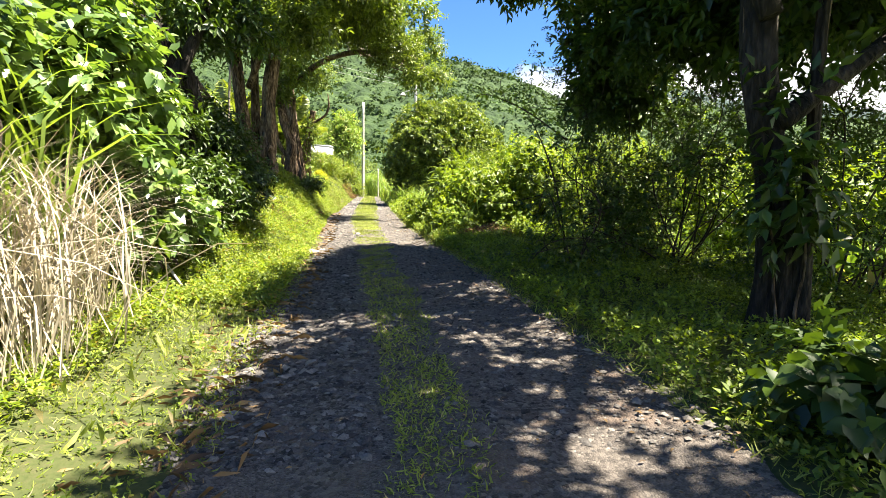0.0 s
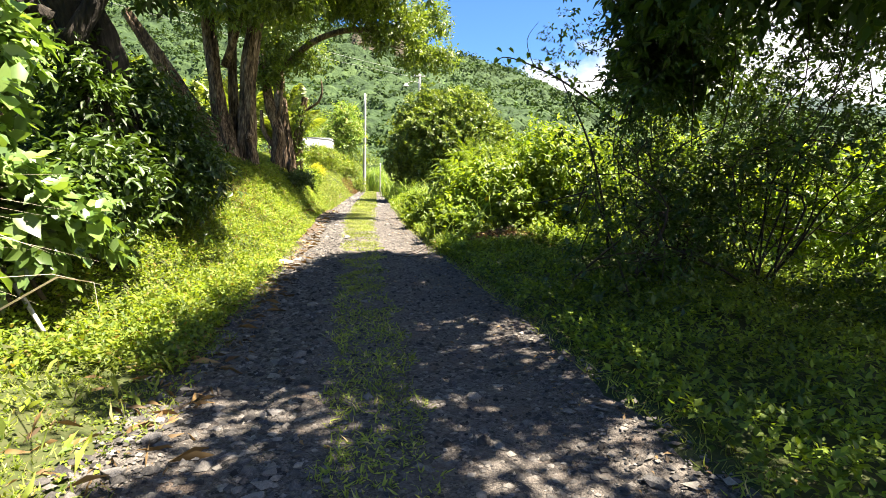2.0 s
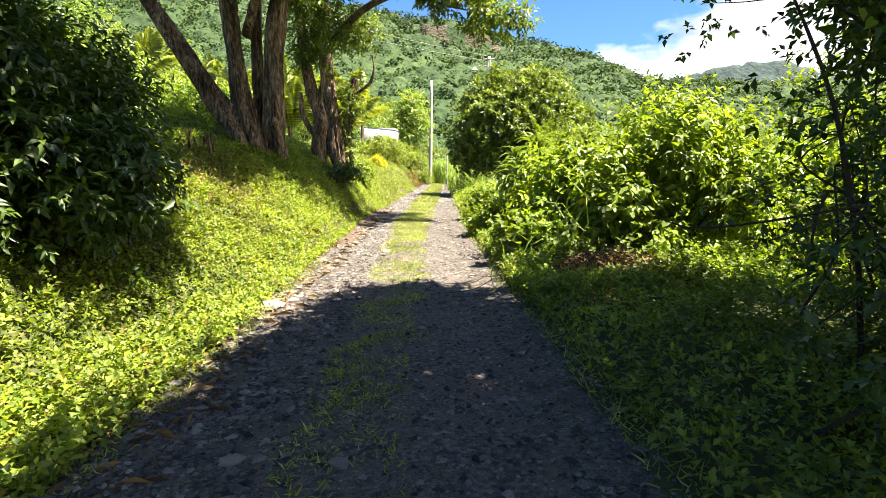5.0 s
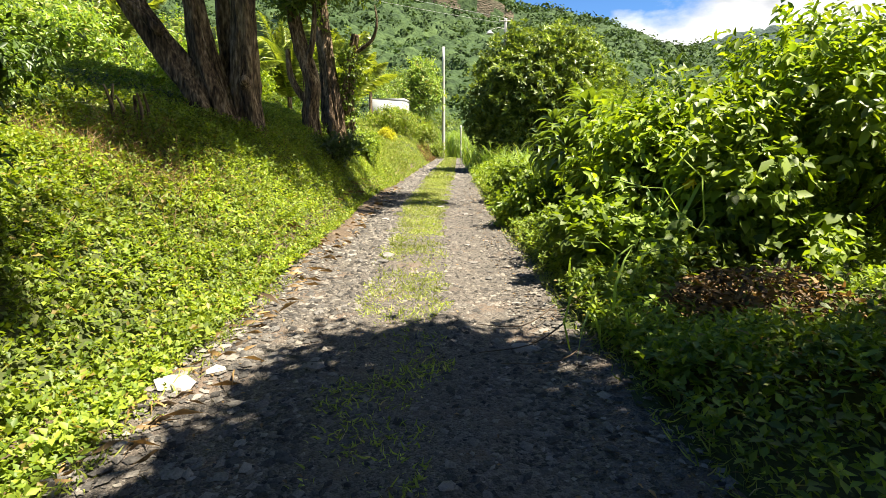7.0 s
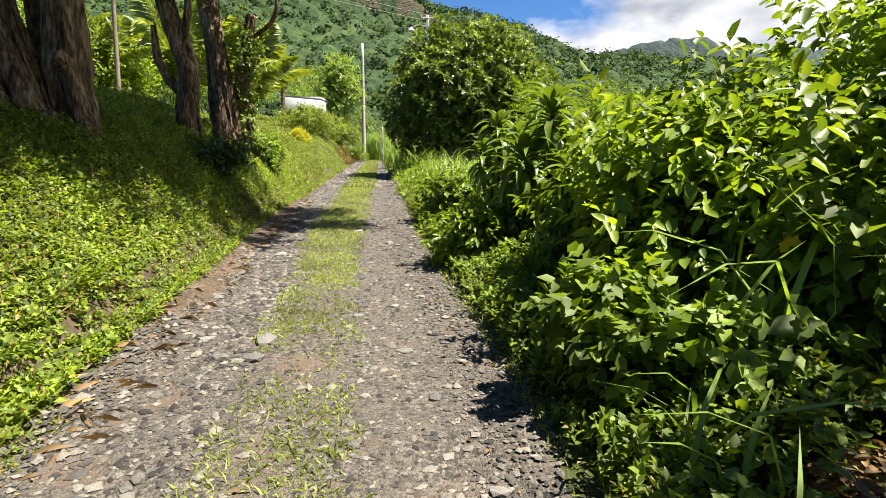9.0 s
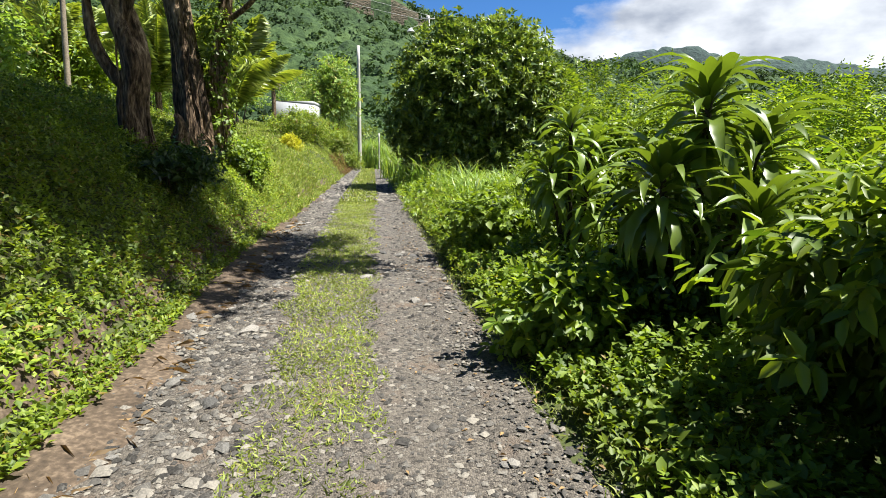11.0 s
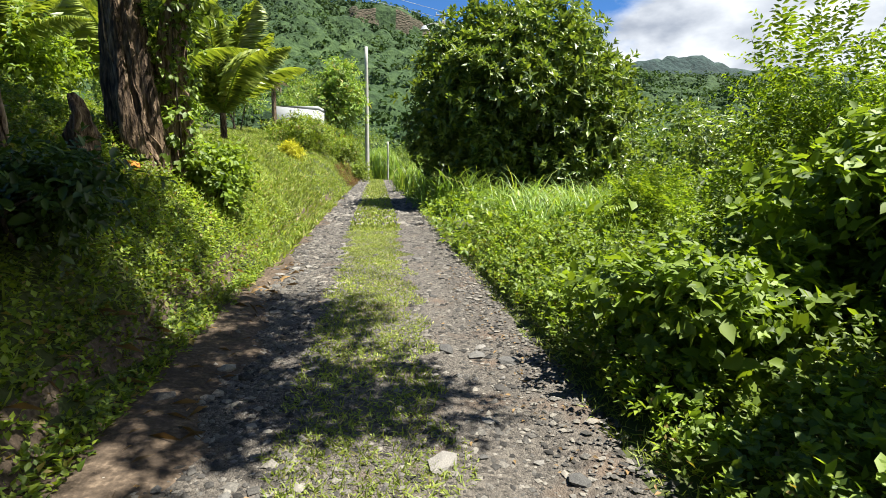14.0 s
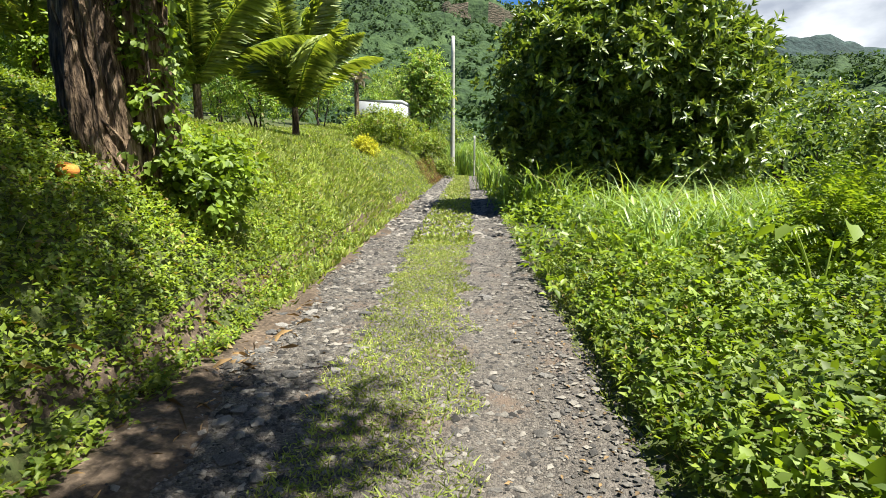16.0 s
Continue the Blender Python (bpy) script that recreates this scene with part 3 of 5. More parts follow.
def blades(name, x, y, h, w, mat, label, lean=0.6, category="grass", mound=0.0, shape="blade"):
    n = len(x)
    z = land(x, y) - 0.01 + mound
    D = np.stack([lean * rng.normal(size=n), lean * rng.normal(size=n), np.ones(n)], 1)
    L = h * rng.uniform(0.5, 1.4, n)
    return put(name, leaf_mesh(name, np.stack([x, y, z], 1), D, rng.normal(size=(n, 3)), L, np.full(n, w) * rng.uniform(0.6, 1.3, n), shape), mat, None, label, category, kind="stuff")


# left bank
x, y = scatter(42000, 1.5, 29, -6.0, -1.25)
u = x - road_mid(y)
thin = np.where((y < 5.3) & (u > -2.2), 0.03, np.where((y < 9) & (u > -3.0), 0.85, np.where((y > 8) & (y < 13) & (u > -2.6) & (u < -1.9), 0.7, 1.0)))
keep = (rng.random(len(x)) < thin) & (soft(x, y, 0.5) + 0.8 * rng.normal(size=len(x)) > -1.3)
x, y = x[keep], y[keep]
edge = np.clip((-(x - road_mid(y)) - 1.3) / 0.5, 0.2, 1)
cover("bank_cover", x, y, 0.058, 0.62, "diamond", M_COVER, "low creeping green leaves over the roadside bank", 0.10, 4, 0.10 * edge * (1 + 0.6 * soft(x, y, 0.5)))
x, y = scatter(9000, 27, 60, -9, -1.25)
cover("bank_cover", x, y, 0.09, 0.5, "diamond", M_COVER, "bright green low growth over the far bank", 0.05, 4)
x, y = scatter(42000, 25, 62, -9.5, -1.2)
blades("bank_grass", x, y, 0.16, 0.034, M_GRASS, "long fine grass on the sunlit bank", 0.8)
x, y = scatter(24000, 24.5, 36, -5.0, -1.2)
blades("bank_grass", x, y, 0.15, 0.018, M_GRASS, "fine grass on the near sunlit bank", 0.8)
x, y = scatter(4500, 2, 24, -5.0, -1.3)
blades("bank_grass", x, y, 0.13, 0.010, M_GRASS, "scattered grass among the bank plants", 0.7)
x, y = scatter(36000, 5.5, 26.5, -3.8, -1.3)
cover("bank_cover", x, y, 0.054, 0.66, "diamond", M_COVER, "small creeping leaves close to the soil of the bank", 0.05, 3)
# lawn behind the trees
x, y = scatter(24000, 8, 50, -18, -6.2)
blades("lawn", x, y, 0.12, 0.09, M_GRASS, "short lawn on top of the bank", 0.9)
# middle strip
x, y = scatter(100000, -1, 30, -0.5, 0.65)
w = np.interp(y, [0, 7, 14, 19, 26], [0.26, 0.30, 0.38, 0.46, 0.52])
dens = np.interp(y, [0, 6, 9, 13, 16, 19], [0.55, 0.5, 0.22, 0.35, 0.8, 1.0])
u = x - road_mid(y) - 0.06
patch = soft(x, y, 0.22) * 0.5 + soft(x, y, 0.7) * 0.5
keep = (np.abs(u) < w * (1 + 0.3 * soft(x, y, 0.25))) & (rng.random(len(x)) < np.clip(dens + patch * 0.9, 0.02, 1)) & (y > 1)
blades("strip_grass", x[keep], y[keep], 0.06, 0.0105, M_GRASS, "trampled grass strip between the wheel ruts", 1.5, shape="thin")
k2 = keep & (rng.random(len(x)) < 0.06)
cover("strip_weed", x[k2], y[k2], 0.026, 0.55, "diamond", M_GRASS, "small weeds among the strip grass", 0.02, 4)
x, y = scatter(14000, 29, 85, -0.45, 0.6)
blades("strip_grass", x, y, 0.10, 0.05, M_GRASS, "distant grass strip between the wheel ruts", 1.0)
# verges
x, y = scatter(46000, -3, 13, -3.4, -1.1)
keep = rng.random(len(x)) < np.clip(0.55 + 0.8 * soft(x, y, 0.4), 0.03, 1)
blades("verge_grass", x[keep], y[keep], 0.065, 0.009, M_GRASS, "short grass on the roadside verge", 1.3, shape="thin")
x, y = scatter(5000, 1, 13, -3.4, -1.15)
cover("verge_weed", x, y, 0.03, 0.6, "diamond", M_COVER, "small weeds on the roadside verge", 0.03, 4)
x, y = scatter(8000, 1, 40, 1.3, 1.6)
blades("verge_grass", x, y, 0.085, 0.008, M_GRASS, "thin grass along the gravel edge", 1.2, shape="thin")


def off_litter(x, y):
    """Keep the heap of fallen leaves free of growth."""
    ok = ((x - 2.7) / 1.05) ** 2 + ((y - 11.75) / 0.75) ** 2 > 0.1 + 0.9 * rng.random(len(x))
    return x[ok], y[ok]


def rise(x, y, top):
    """Height of the tangle of growth on the right of the track."""
    u = np.maximum(x - road_mid(y) - half_right(y) + 0.07, 0)
    return top * (1 - np.exp(-u / 0.75)) * (0.85 + 0.35 * soft(x, y, 0.55))


# right side: low leaves in the shade, then taller mounds of vine
x, y = off_litter(*scatter(23000, -3, 11.5, 1.4, 6.2))
cover("shade_cover", x, y, 0.062, 0.58, "diamond", M_VINE, "low leafy plants in the shade beside the track", 0.12, 4, rise(x, y, np.interp(y, [2, 6, 9, 11], [0.12, 0.24, 0.4, 0.55])))
x, y = off_litter(*scatter(10500, 10.5, 25, 1.44, 4.4))
top = np.interp(y, [10.5, 12, 14, 16, 18, 20, 25], [0.5, 0.75, 0.85, 0.9, 0.9, 1.0, 1.0])
cover("vine_cover", x, y, 0.062, 0.85, "heart", M_VINE, "tangled heart-leaved vines beside the track", 0.10, 4, rise(x, y, top))
x, y = off_litter(*scatter(12500, 10.5, 27, 1.4, 3.2))
cover("weed_cover", x, y, 0.06, 0.5, "diamond", M_COVER, "small bright weeds along the right verge", 0.10, 5, rise(x, y, np.interp(y, [10.5, 20, 27], [0.6, 0.75, 0.9])))
x, y = scatter(8500, 25, 72, 1.25, 9)
cover("far_cover", x, y, 0.17, 0.5, "diamond", M_SHRUB, "rough green growth along the far track", 0.25, 4, rise(x, y, 0.9))
x, y = scatter(24000, -8, 80, 6.0, 40)
blades("meadow", x, y, 0.6, 0.17, M_CANE, "sunlit rough meadow beyond the roadside shrubs", 0.5)

# leaf litter and straw
x, y = scatter(9000, 1, 25, -1.45, 1.75)
u = np.abs(x - road_mid(y))
keep = rng.random(len(x)) < np.where(u > 1.0, 0.55, 0.06)
x, y = x[keep], y[keep]
n = len(x)
L = rng.uniform(0.02, 0.05, n)
put("leaf_litter", leaf_mesh("leaf_litter", np.stack([x, y, land(x, y) + 0.012], 1), rng.normal(size=(n, 3)) * [1, 1, 0.12], np.array([0, 0, 1]) + 0.25 * rng.normal(size=(n, 3)), L, L * 0.45, "diamond"),
    M_LITTER, None, "dry brown leaves along the edges of the track", "leaf litter", kind="stuff")
x, y = scatter(1300, 1, 25, -1.75, -0.9)
n = len(x)
put("straw_litter", leaf_mesh("straw_litter", np.stack([x, y, land(x, y) + 0.015], 1), rng.normal(size=(n, 3)) * [1, 1, 0.08], np.array([0, 0, 1]) + 0.1 * rng.normal(size=(n, 3)), rng.uniform(0.06, 0.25, n), np.full(n, 0.006), "blade"),
    M_LITTER, None, "pale straw washed along the rut", "straw", kind="stuff")

# ---- right: big tree and thickets ----


def thicket(x, y, rx, ry, h, n, label, arms):
    """Tangle of thin crooked branches with leaves towards their ends and low growth at the foot."""
    z0 = float(land(x, y))
    e = empty("vine_thicket", x, y, z0, label, "thicket", "shaded thickets")
    ends = []
    for _ in range(arms):
        a, q = rng.uniform(0, 6.28), rng.uniform(0.6, 1.1)
        p = np.array([x + 0.4 * rng.normal(), y + 0.4 * rng.normal(), z0 - 0.1])
        end = np.array([x + math.cos(a) * rx * q, y + math.sin(a) * ry * q, z0 + h * rng.uniform(0.2, 1.0)])
        pts = [p + (end - p) * f + np.array([0.28, 0.28, 0.2]) * rng.normal(size=3) * (0 < f) for f in (0, 0.2, 0.4, 0.6, 0.8, 1.0)]
        pts[2][2] += 0.3
        limb("branch", pts, [0.017, 0.014, 0.011, 0.008, 0.006, 0.003], M_TWIG, e, 6)
        ends += [pts[2], pts[4], pts[5]]
        for s in (2, 4):
            side = pts[s] + np.array([0.7, 0.7, 0.5]) * rng.normal(size=3)
            limb("twig", [pts[s], (pts[s] + side) / 2 + 0.15 * rng.normal(size=3), side], [0.009, 0.006, 0.003], M_TWIG, e, 5)
            ends.append(side)
    cl = [(p[0], p[1], max(p[2], z0 + 0.5), 0.5, 0.5, 0.4) for i, p in enumerate(ends) if p[2] > z0 + 2.1 or i % 2 == 0]
    cl += [(x + rx * rng.normal() * 0.5, y + ry * rng.normal() * 0.5, z0 + rng.uniform(0.1, 0.5), 0.5, 0.5, 0.3) for _ in range(arms // 2)]
    # Near thickets take the shade-darkened leaf, the farther ones the sunlit leaf.
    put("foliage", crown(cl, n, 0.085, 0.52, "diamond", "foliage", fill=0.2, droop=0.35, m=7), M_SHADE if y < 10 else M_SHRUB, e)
    hold(e)


thicket(5.0, 9.9, 1.1, 1.1, 4.6, 13000, "tall tangled thicket of thin branches and vines", 16)
thicket(5.6, 8.8, 1.5, 1.4, 6.0, 17000, "dense tangle of dark branches beside the big tree", 16)
thicket(4.2, 8.3, 0.8, 1.0, 3.6, 5000, "shaded thicket of crooked twigs near the track", 10)
thicket(7.0, 6.6, 1.5, 1.7, 6.2, 17000, "dark tangled undergrowth round the big tree", 16)
thicket(6.2, 11.9, 1.3, 1.0, 3.4, 6500, "thicket of twigs with sunlit leaves behind", 10)


def big_tree(name, label, trunks, branches, clumps, n, size, ratio, mat, vines=0, floor=True, bark=None):
    p = trunks[0][0][0]
    e = empty(name, p[0], p[1], p[2], label, "tree")
    for k, (pts, rad) in enumerate(trunks):
        limb("trunk", pts, rad, bark or M_BARK, e, 26, 0.17, seed=k * 1.7)
    for k, (pts, rad) in enumerate(branches):
        limb("branch", pts, rad, bark or M_BARK, e, 7, 0.06, seed=k)
    put("crown", crown(clumps, n, size, ratio, "diamond", "crown", droop=0.4, fill=0.3, m=7, floor=floor), mat, e)
    for k in range(vines):
        pts, rad = trunks[k % len(trunks)]
        a = rng.uniform(0, 6.28)
        P = np.array(pts, float)
        q = np.linspace(0.1, len(P) - 1.6, 9)
        C = np.stack([np.interp(q, np.arange(len(P)), P[:, i]) for i in range(3)], 1)
        R = np.interp(q, np.arange(len(rad)), rad) * 1.06
        w = a + 0.5 * np.cumsum(rng.normal(size=9))
        limb("vine", C + np.stack([np.cos(w) * R, np.sin(w) * R, 0 * w], 1), np.linspace(0.017, 0.008, 9), M_BARK, e, 5)
    hold(e)
    return e


# The clumps near z 6 are mostly out of view, added to shade the road.
big_tree("roadside_tree", "large dark tree hung with vines beside the track",
         [([(4.62, 4.55, -0.5), (4.56, 4.5, 0.5), (4.45, 4.5, 1.6), (4.2, 4.5, 3.0), (4.3, 4.8, 6.0)], [0.26, 0.16, 0.14, 0.13, 0.09]),
          ([(4.75, 4.35, -0.4), (4.7, 4.3, 1.2), (4.75, 4.4, 3.2), (5.2, 4.8, 5.8)], [0.11, 0.055, 0.05, 0.035])],
         [([(4.12, 4.2, 2.9), (3.6, 4.6, 4.4), (3.0, 5.4, 5.6)], [0.1, 0.08, 0.03]),
          ([(4.15, 4.3, 3.4), (4.4, 6.4, 5.0), (4.2, 8.6, 5.9)], [0.11, 0.08, 0.03]),
          ([(4.1, 4.2, 3.2), (4.4, 2.6, 4.8), (4.0, 0.8, 5.6)], [0.1, 0.07, 0.03]),
          ([(4.3, 4.2, 2.0), (5.4, 4.4, 2.8), (6.6, 5.0, 3.6), (7.6, 6.0, 4.4)], [0.1, 0.08, 0.05, 0.03])],
         clumps_in(5.0, 6.0, 6.0, 2.6, 4.4, 0.8, 44, 0.6) + clumps_in(7.2, 6.6, 4.4, 2.2, 2.8, 1.2, 24, 0.7) + clumps_in(3.2, 9.4, 5.7, 1.3, 1.7, 0.4, 44, 0.5)
         + clumps_in(3.6, 2.8, 5.9, 1.0, 2.0, 0.4, 24, 0.45) + clumps_in(3.6, 1.4, 6.1, 1.0, 1.6, 0.4, 22, 0.45) + clumps_in(5.0, 9.7, 5.4, 1.3, 0.9, 0.5, 18, 0.5) + clumps_in(5.0, 10.2, 3.4, 1.0, 0.8, 0.9, 20, 0.45) + clumps_in(4.6, 11.0, 5.5, 1.3, 0.9, 0.4, 6, 0.4) + clumps_in(2.85, 6.5, 5.9, 1.0, 2.7, 0.4, 60, 0.5) + clumps_in(6.0, 4.9, 3.5, 1.6, 2.0, 0.9, 26, 0.5) + clumps_in(5.2, 7.0, 3.9, 1.6, 1.6, 0.7, 30, 0.5) + clumps_in(4.4, 9.0, 4.0, 1.0, 1.4, 0.8, 16, 0.45)
         + clumps_in(4.4, 4.2, 1.7, 0.1, 0.1, 1.5, 7, 0.24), 80000, 0.21, 0.44, M_SHADE, 6, bark=M_SHADEBARK)
# Never in view: added to block sun and sky over the first metres.
big_tree("roadside_tree", "unseen tree added to shade the start of the track",
         [([(7.4, -1.5, -0.5), (7.2, -1.5, 2.0), (6.6, -1.2, 6.0)], [0.4, 0.3, 0.15])],
         [([(7.1, -1.4, 3.0), (5.0, -0.6, 4.8), (3.4, 0.2, 5.4)], [0.14, 0.1, 0.04])],
         clumps_in(4.9, -0.8, 5.8, 3.0, 3.2, 0.9, 28, 0.75), 14000, 0.22, 0.42, M_SHADE, bark=M_SHADEBARK)

vine = empty("vine_branch", 3.6, 8.7, 2.3, "thin arching branch with heart-shaped vine leaves", "branch")
arc = [(3.6, 8.75, 2.2), (2.95, 8.7, 2.62), (2.45, 8.7, 2.85), (2.1, 8.7, 2.93), (1.95, 8.65, 2.78)]
limb("stem", arc, [0.014, 0.012, 0.009, 0.006, 0.003], M_TWIG, vine, 6)
limb("stem", [(3.75, 8.8, -0.4), (3.6, 8.8, 0.8), (3.3, 8.75, 1.85), (2.85, 8.7, 2.7)], [0.022, 0.018, 0.014, 0.006], M_TWIG, vine, 6)
limb("stem", [(2.5, 8.7, 2.83), (2.4, 8.72, 3.15), (2.55, 8.75, 3.4)], [0.006, 0.004, 0.002], M_TWIG, vine, 5)
for k in range(22):
    f = k / 21
    p = np.array([[3.5 - 1.5 * f + 0.04 * math.sin(k * 9), 8.7 + 0.05 * math.cos(k * 5), 2.3 + 0.62 * math.sin(f * 1.7) + 0.12 * (k % 3 == 0)]])
    put("leaf", leaf_mesh("leaf", p, np.array([[math.cos(k * 2.4), -0.4, -0.7]]), np.array([[0.3, -0.8, 0.6]]), 0.085, 0.07, "heart"), M_SHRUB, vine)
hold(vine)
for k, (tx, ty) in enumerate(((1.0, 11.2), (1.15, 10.9), (0.95, 11.6), (1.25, 11.9))):
    tz = float(land(tx, ty))
    stick = empty("dry_stick", tx, ty, tz, "thin dry stick lying at the gravel edge", "stick", "dry sticks")
    limb("twig", [(tx + 0.25, ty + 0.2, tz + 0.16), (tx, ty, tz + 0.05), (tx - 0.35, ty - 0.1 + 0.1 * k, tz + 0.015)], [0.006, 0.005, 0.003], M_EARTH, stick, 5)
    hold(stick)

# ---- right: sunlit bushes ----
for bx, by, bh in ((8.4, 9.6, 2.8), (8.9, 12.6, 2.8), (9.2, 6.4, 2.8), (7.4, 14.8, 2.8), (9.8, 14.6, 3.2), (8.4, 16.9, 3.2), (6.8, 17.6, 3.0), (11.2, 16.8, 3.6), (10.8, 10.0, 3.2)):
    shrub("leafy_bush", bx, by, 1.3, 1.4, bh, 4600, 0.18, 0.52, "diamond", M_SHRUB, "sunlit yellow-green bush beyond the shaded thicket", 0.0, 18, 0.5, "bushes beyond the thicket", droop=0.4)
shrub("leafy_bush", 3.0, 13.9, 1.0, 1.2, 2.2, 12000, 0.13, 0.45, "oval", M_SHRUB, "bright green bush with drooping leaves", 0.1, 22, 0.42, "bright bushes", droop=0.55, m=7)
shrub("leafy_bush", 4.2, 13.9, 1.2, 1.4, 3.0, 12000, 0.13, 0.45, "oval", M_SHRUB, "tall bright green leafy bush", 0.1, 24, 0.5, "bright bushes", droop=0.45, m=7)
shrub("leafy_bush", 2.35, 15.2, 0.55, 0.8, 1.8, 6000, 0.15, 0.38, "oval", M_SHRUB, "bright green bush leaning over the track", 0.3, 12, 0.34, "bright bushes", droop=0.65, m=7)
shrub("leafy_bush", 2.9, 12.9, 0.7, 0.5, 1.5, 4200, 0.11, 0.85, "heart", M_VINE, "heart-leaved climber over the bush", 0.1, 12, 0.34, droop=0.7, m=6)
shrub("leafy_bush", 3.9, 16.9, 1.1, 1.1, 2.0, 8000, 0.12, 0.5, "diamond", M_SHRUB, "mixed green bush behind the strap-leaved plants", 0.1, 16, 0.45, "bright bushes")
shrub("leafy_bush", 1.15, 16.8, 0.5, 0.5, 0.7, 2200, 0.11, 0.5, "oval", M_SHRUB, "low leafy plant at the verge", 0.05, 9, 0.22, "verge plants")
shrub("leafy_bush", 1.85, 13.1, 0.4, 0.5, 1.0, 1800, 0.10, 0.85, "heart", M_VINE, "heart-leaved weeds at the verge", 0.05, 9, 0.22, "verge plants")
shrub("leafy_bush", 1.1, 20.6, 0.6, 0.9, 1.15, 4200, 0.085, 0.8, "heart", M_VINE, "leafy green bush over the vines", 0.05, 10, 0.3, "verge plants")
shrub("leafy_bush", 2.4, 20.6, 0.7, 0.8, 2.2, 4600, 0.1, 0.8, "heart", M_VINE, "broad-leaved green climber over the vines", 0.2, 10, 0.34)
for (bx, by, bh) in ((3.0, 22.4, 3.1), (3.9, 20.8, 2.9), (5.2, 19.6, 3.0), (4.9, 23.2, 3.4), (3.4, 18.7, 2.4), (6.4, 17.4, 3.2), (2.9, 25.6, 1.5)):
    shrub("feathery_bush", bx, by, 0.8, 0.85, bh, 11500, 0.075, 0.38, "diamond", M_SHRUB, "feathery bush of light green paired leaflets", 0.5, 16, 0.36, "feathery bushes",
          droop=0.15, m=14, pinnate=True, reach=0.34)
for bx, by, bh in ((3.5, 20.2, 2.3), (4.3, 22.0, 2.5), (3.1, 21.6, 1.9)):
    shrub("leafy_bush", bx, by, 0.9, 0.9, bh, 6000, 0.12, 0.5, "oval", M_VINE, "dark green undergrowth below the feathery bushes", 0.0, 16, 0.42, "undergrowth bushes", droop=0.5)
shrub("leafy_bush", 5.0, 26.6, 1.2, 1.6, 2.2, 6000, 0.14, 0.5, "diamond", M_VINE, "rounded green bush behind the vines", 0.1, 16, 0.45, "bright bushes")
shrub("leafy_bush", 8.6, 33.0, 1.8, 2.0, 3.6, 7000, 0.2, 0.5, "diamond", M_MANGO, "dark rounded bush beside the mango tree", 0.1, 20, 0.7)


def strap_plant(x, y, heads, label, n=50, length=0.56, width=0.105):
    """Cane-stemmed plant with rosettes of long drooping strap leaves."""
    z0 = float(land(x, y))
    e = empty("dracaena_plant", x, y, z0, label, "plant", "strap-leaved plants")
    for hx, hy, hz in heads:
        limb("cane", [(x + 0.1 * rng.normal(), y + 0.1 * rng.normal(), z0 - 0.1), (0.5 * (x + hx), 0.5 * (y + hy), (z0 + hz) / 2), (hx, hy, hz)], [0.035, 0.03, 0.025], M_TWIG, e, 7)
        a = np.arange(n) * 2.4
        el = 0.0 + 0.85 * np.cos(np.linspace(0.0, math.pi, n))
        D = np.stack([np.cos(a) * np.cos(el), np.sin(a) * np.cos(el), np.sin(el)], 1)
        P = np.array([hx, hy, hz]) + D * 0.03 - np.stack([0 * a, 0 * a, np.linspace(0, 0.35, n)], 1)
        N_ = np.array([0, 0, 1.0]) + 0.5 * D + 0.15 * rng.normal(size=(n, 3))
        L = length * rng.uniform(0.75, 1.15, n)
        for j in range(n):
            put("leaf", leaf_mesh("leaf", P[j:j + 1], D[j:j + 1], N_[j:j + 1], L[j:j + 1], np.array([width]) * rng.uniform(0.8, 1.2), "strap"), M_STRAP, e, smooth=True)
    hold(e)


M_STRAP = leaf_mat("strap_leaf", (0.045, 0.095, 0.012), (0.19, 0.26, 0.04), 0.3, 0.33)
strap_plant(2.15, 16.9, [(2.1, 16.8, 2.0), (2.65, 17.0, 1.7), (1.75, 16.7, 1.45), (2.3, 16.4, 1.2), (1.9, 17.2, 1.0)], "dracaena with long drooping glossy leaves")
strap_plant(1.85, 19.15, [(1.75, 19.1, 1.9), (2.1, 19.4, 1.7), (1.5, 18.95, 1.45), (1.9, 18.8, 1.2)], "smaller dracaena with drooping leaves on dark stems", 34, 0.48, 0.10)
# Added filler: shade-coloured leaves give the dark underside of the dracaena.
shrub("shade_bush", 2.0, 17.2, 0.6, 0.8, 1.1, 3600, 0.11, 0.5, "oval", M_SHADE, "added undergrowth below the dracaena, coloured as its shade", 0.0, 12, 0.32, "shaded bushes", droop=0.5)
strap_plant(3.0, 18.0, [(2.9, 17.9, 1.7), (3.2, 18.1, 1.3)], "dark dracaena in the shade of its neighbours", 24, 0.54, 0.09)


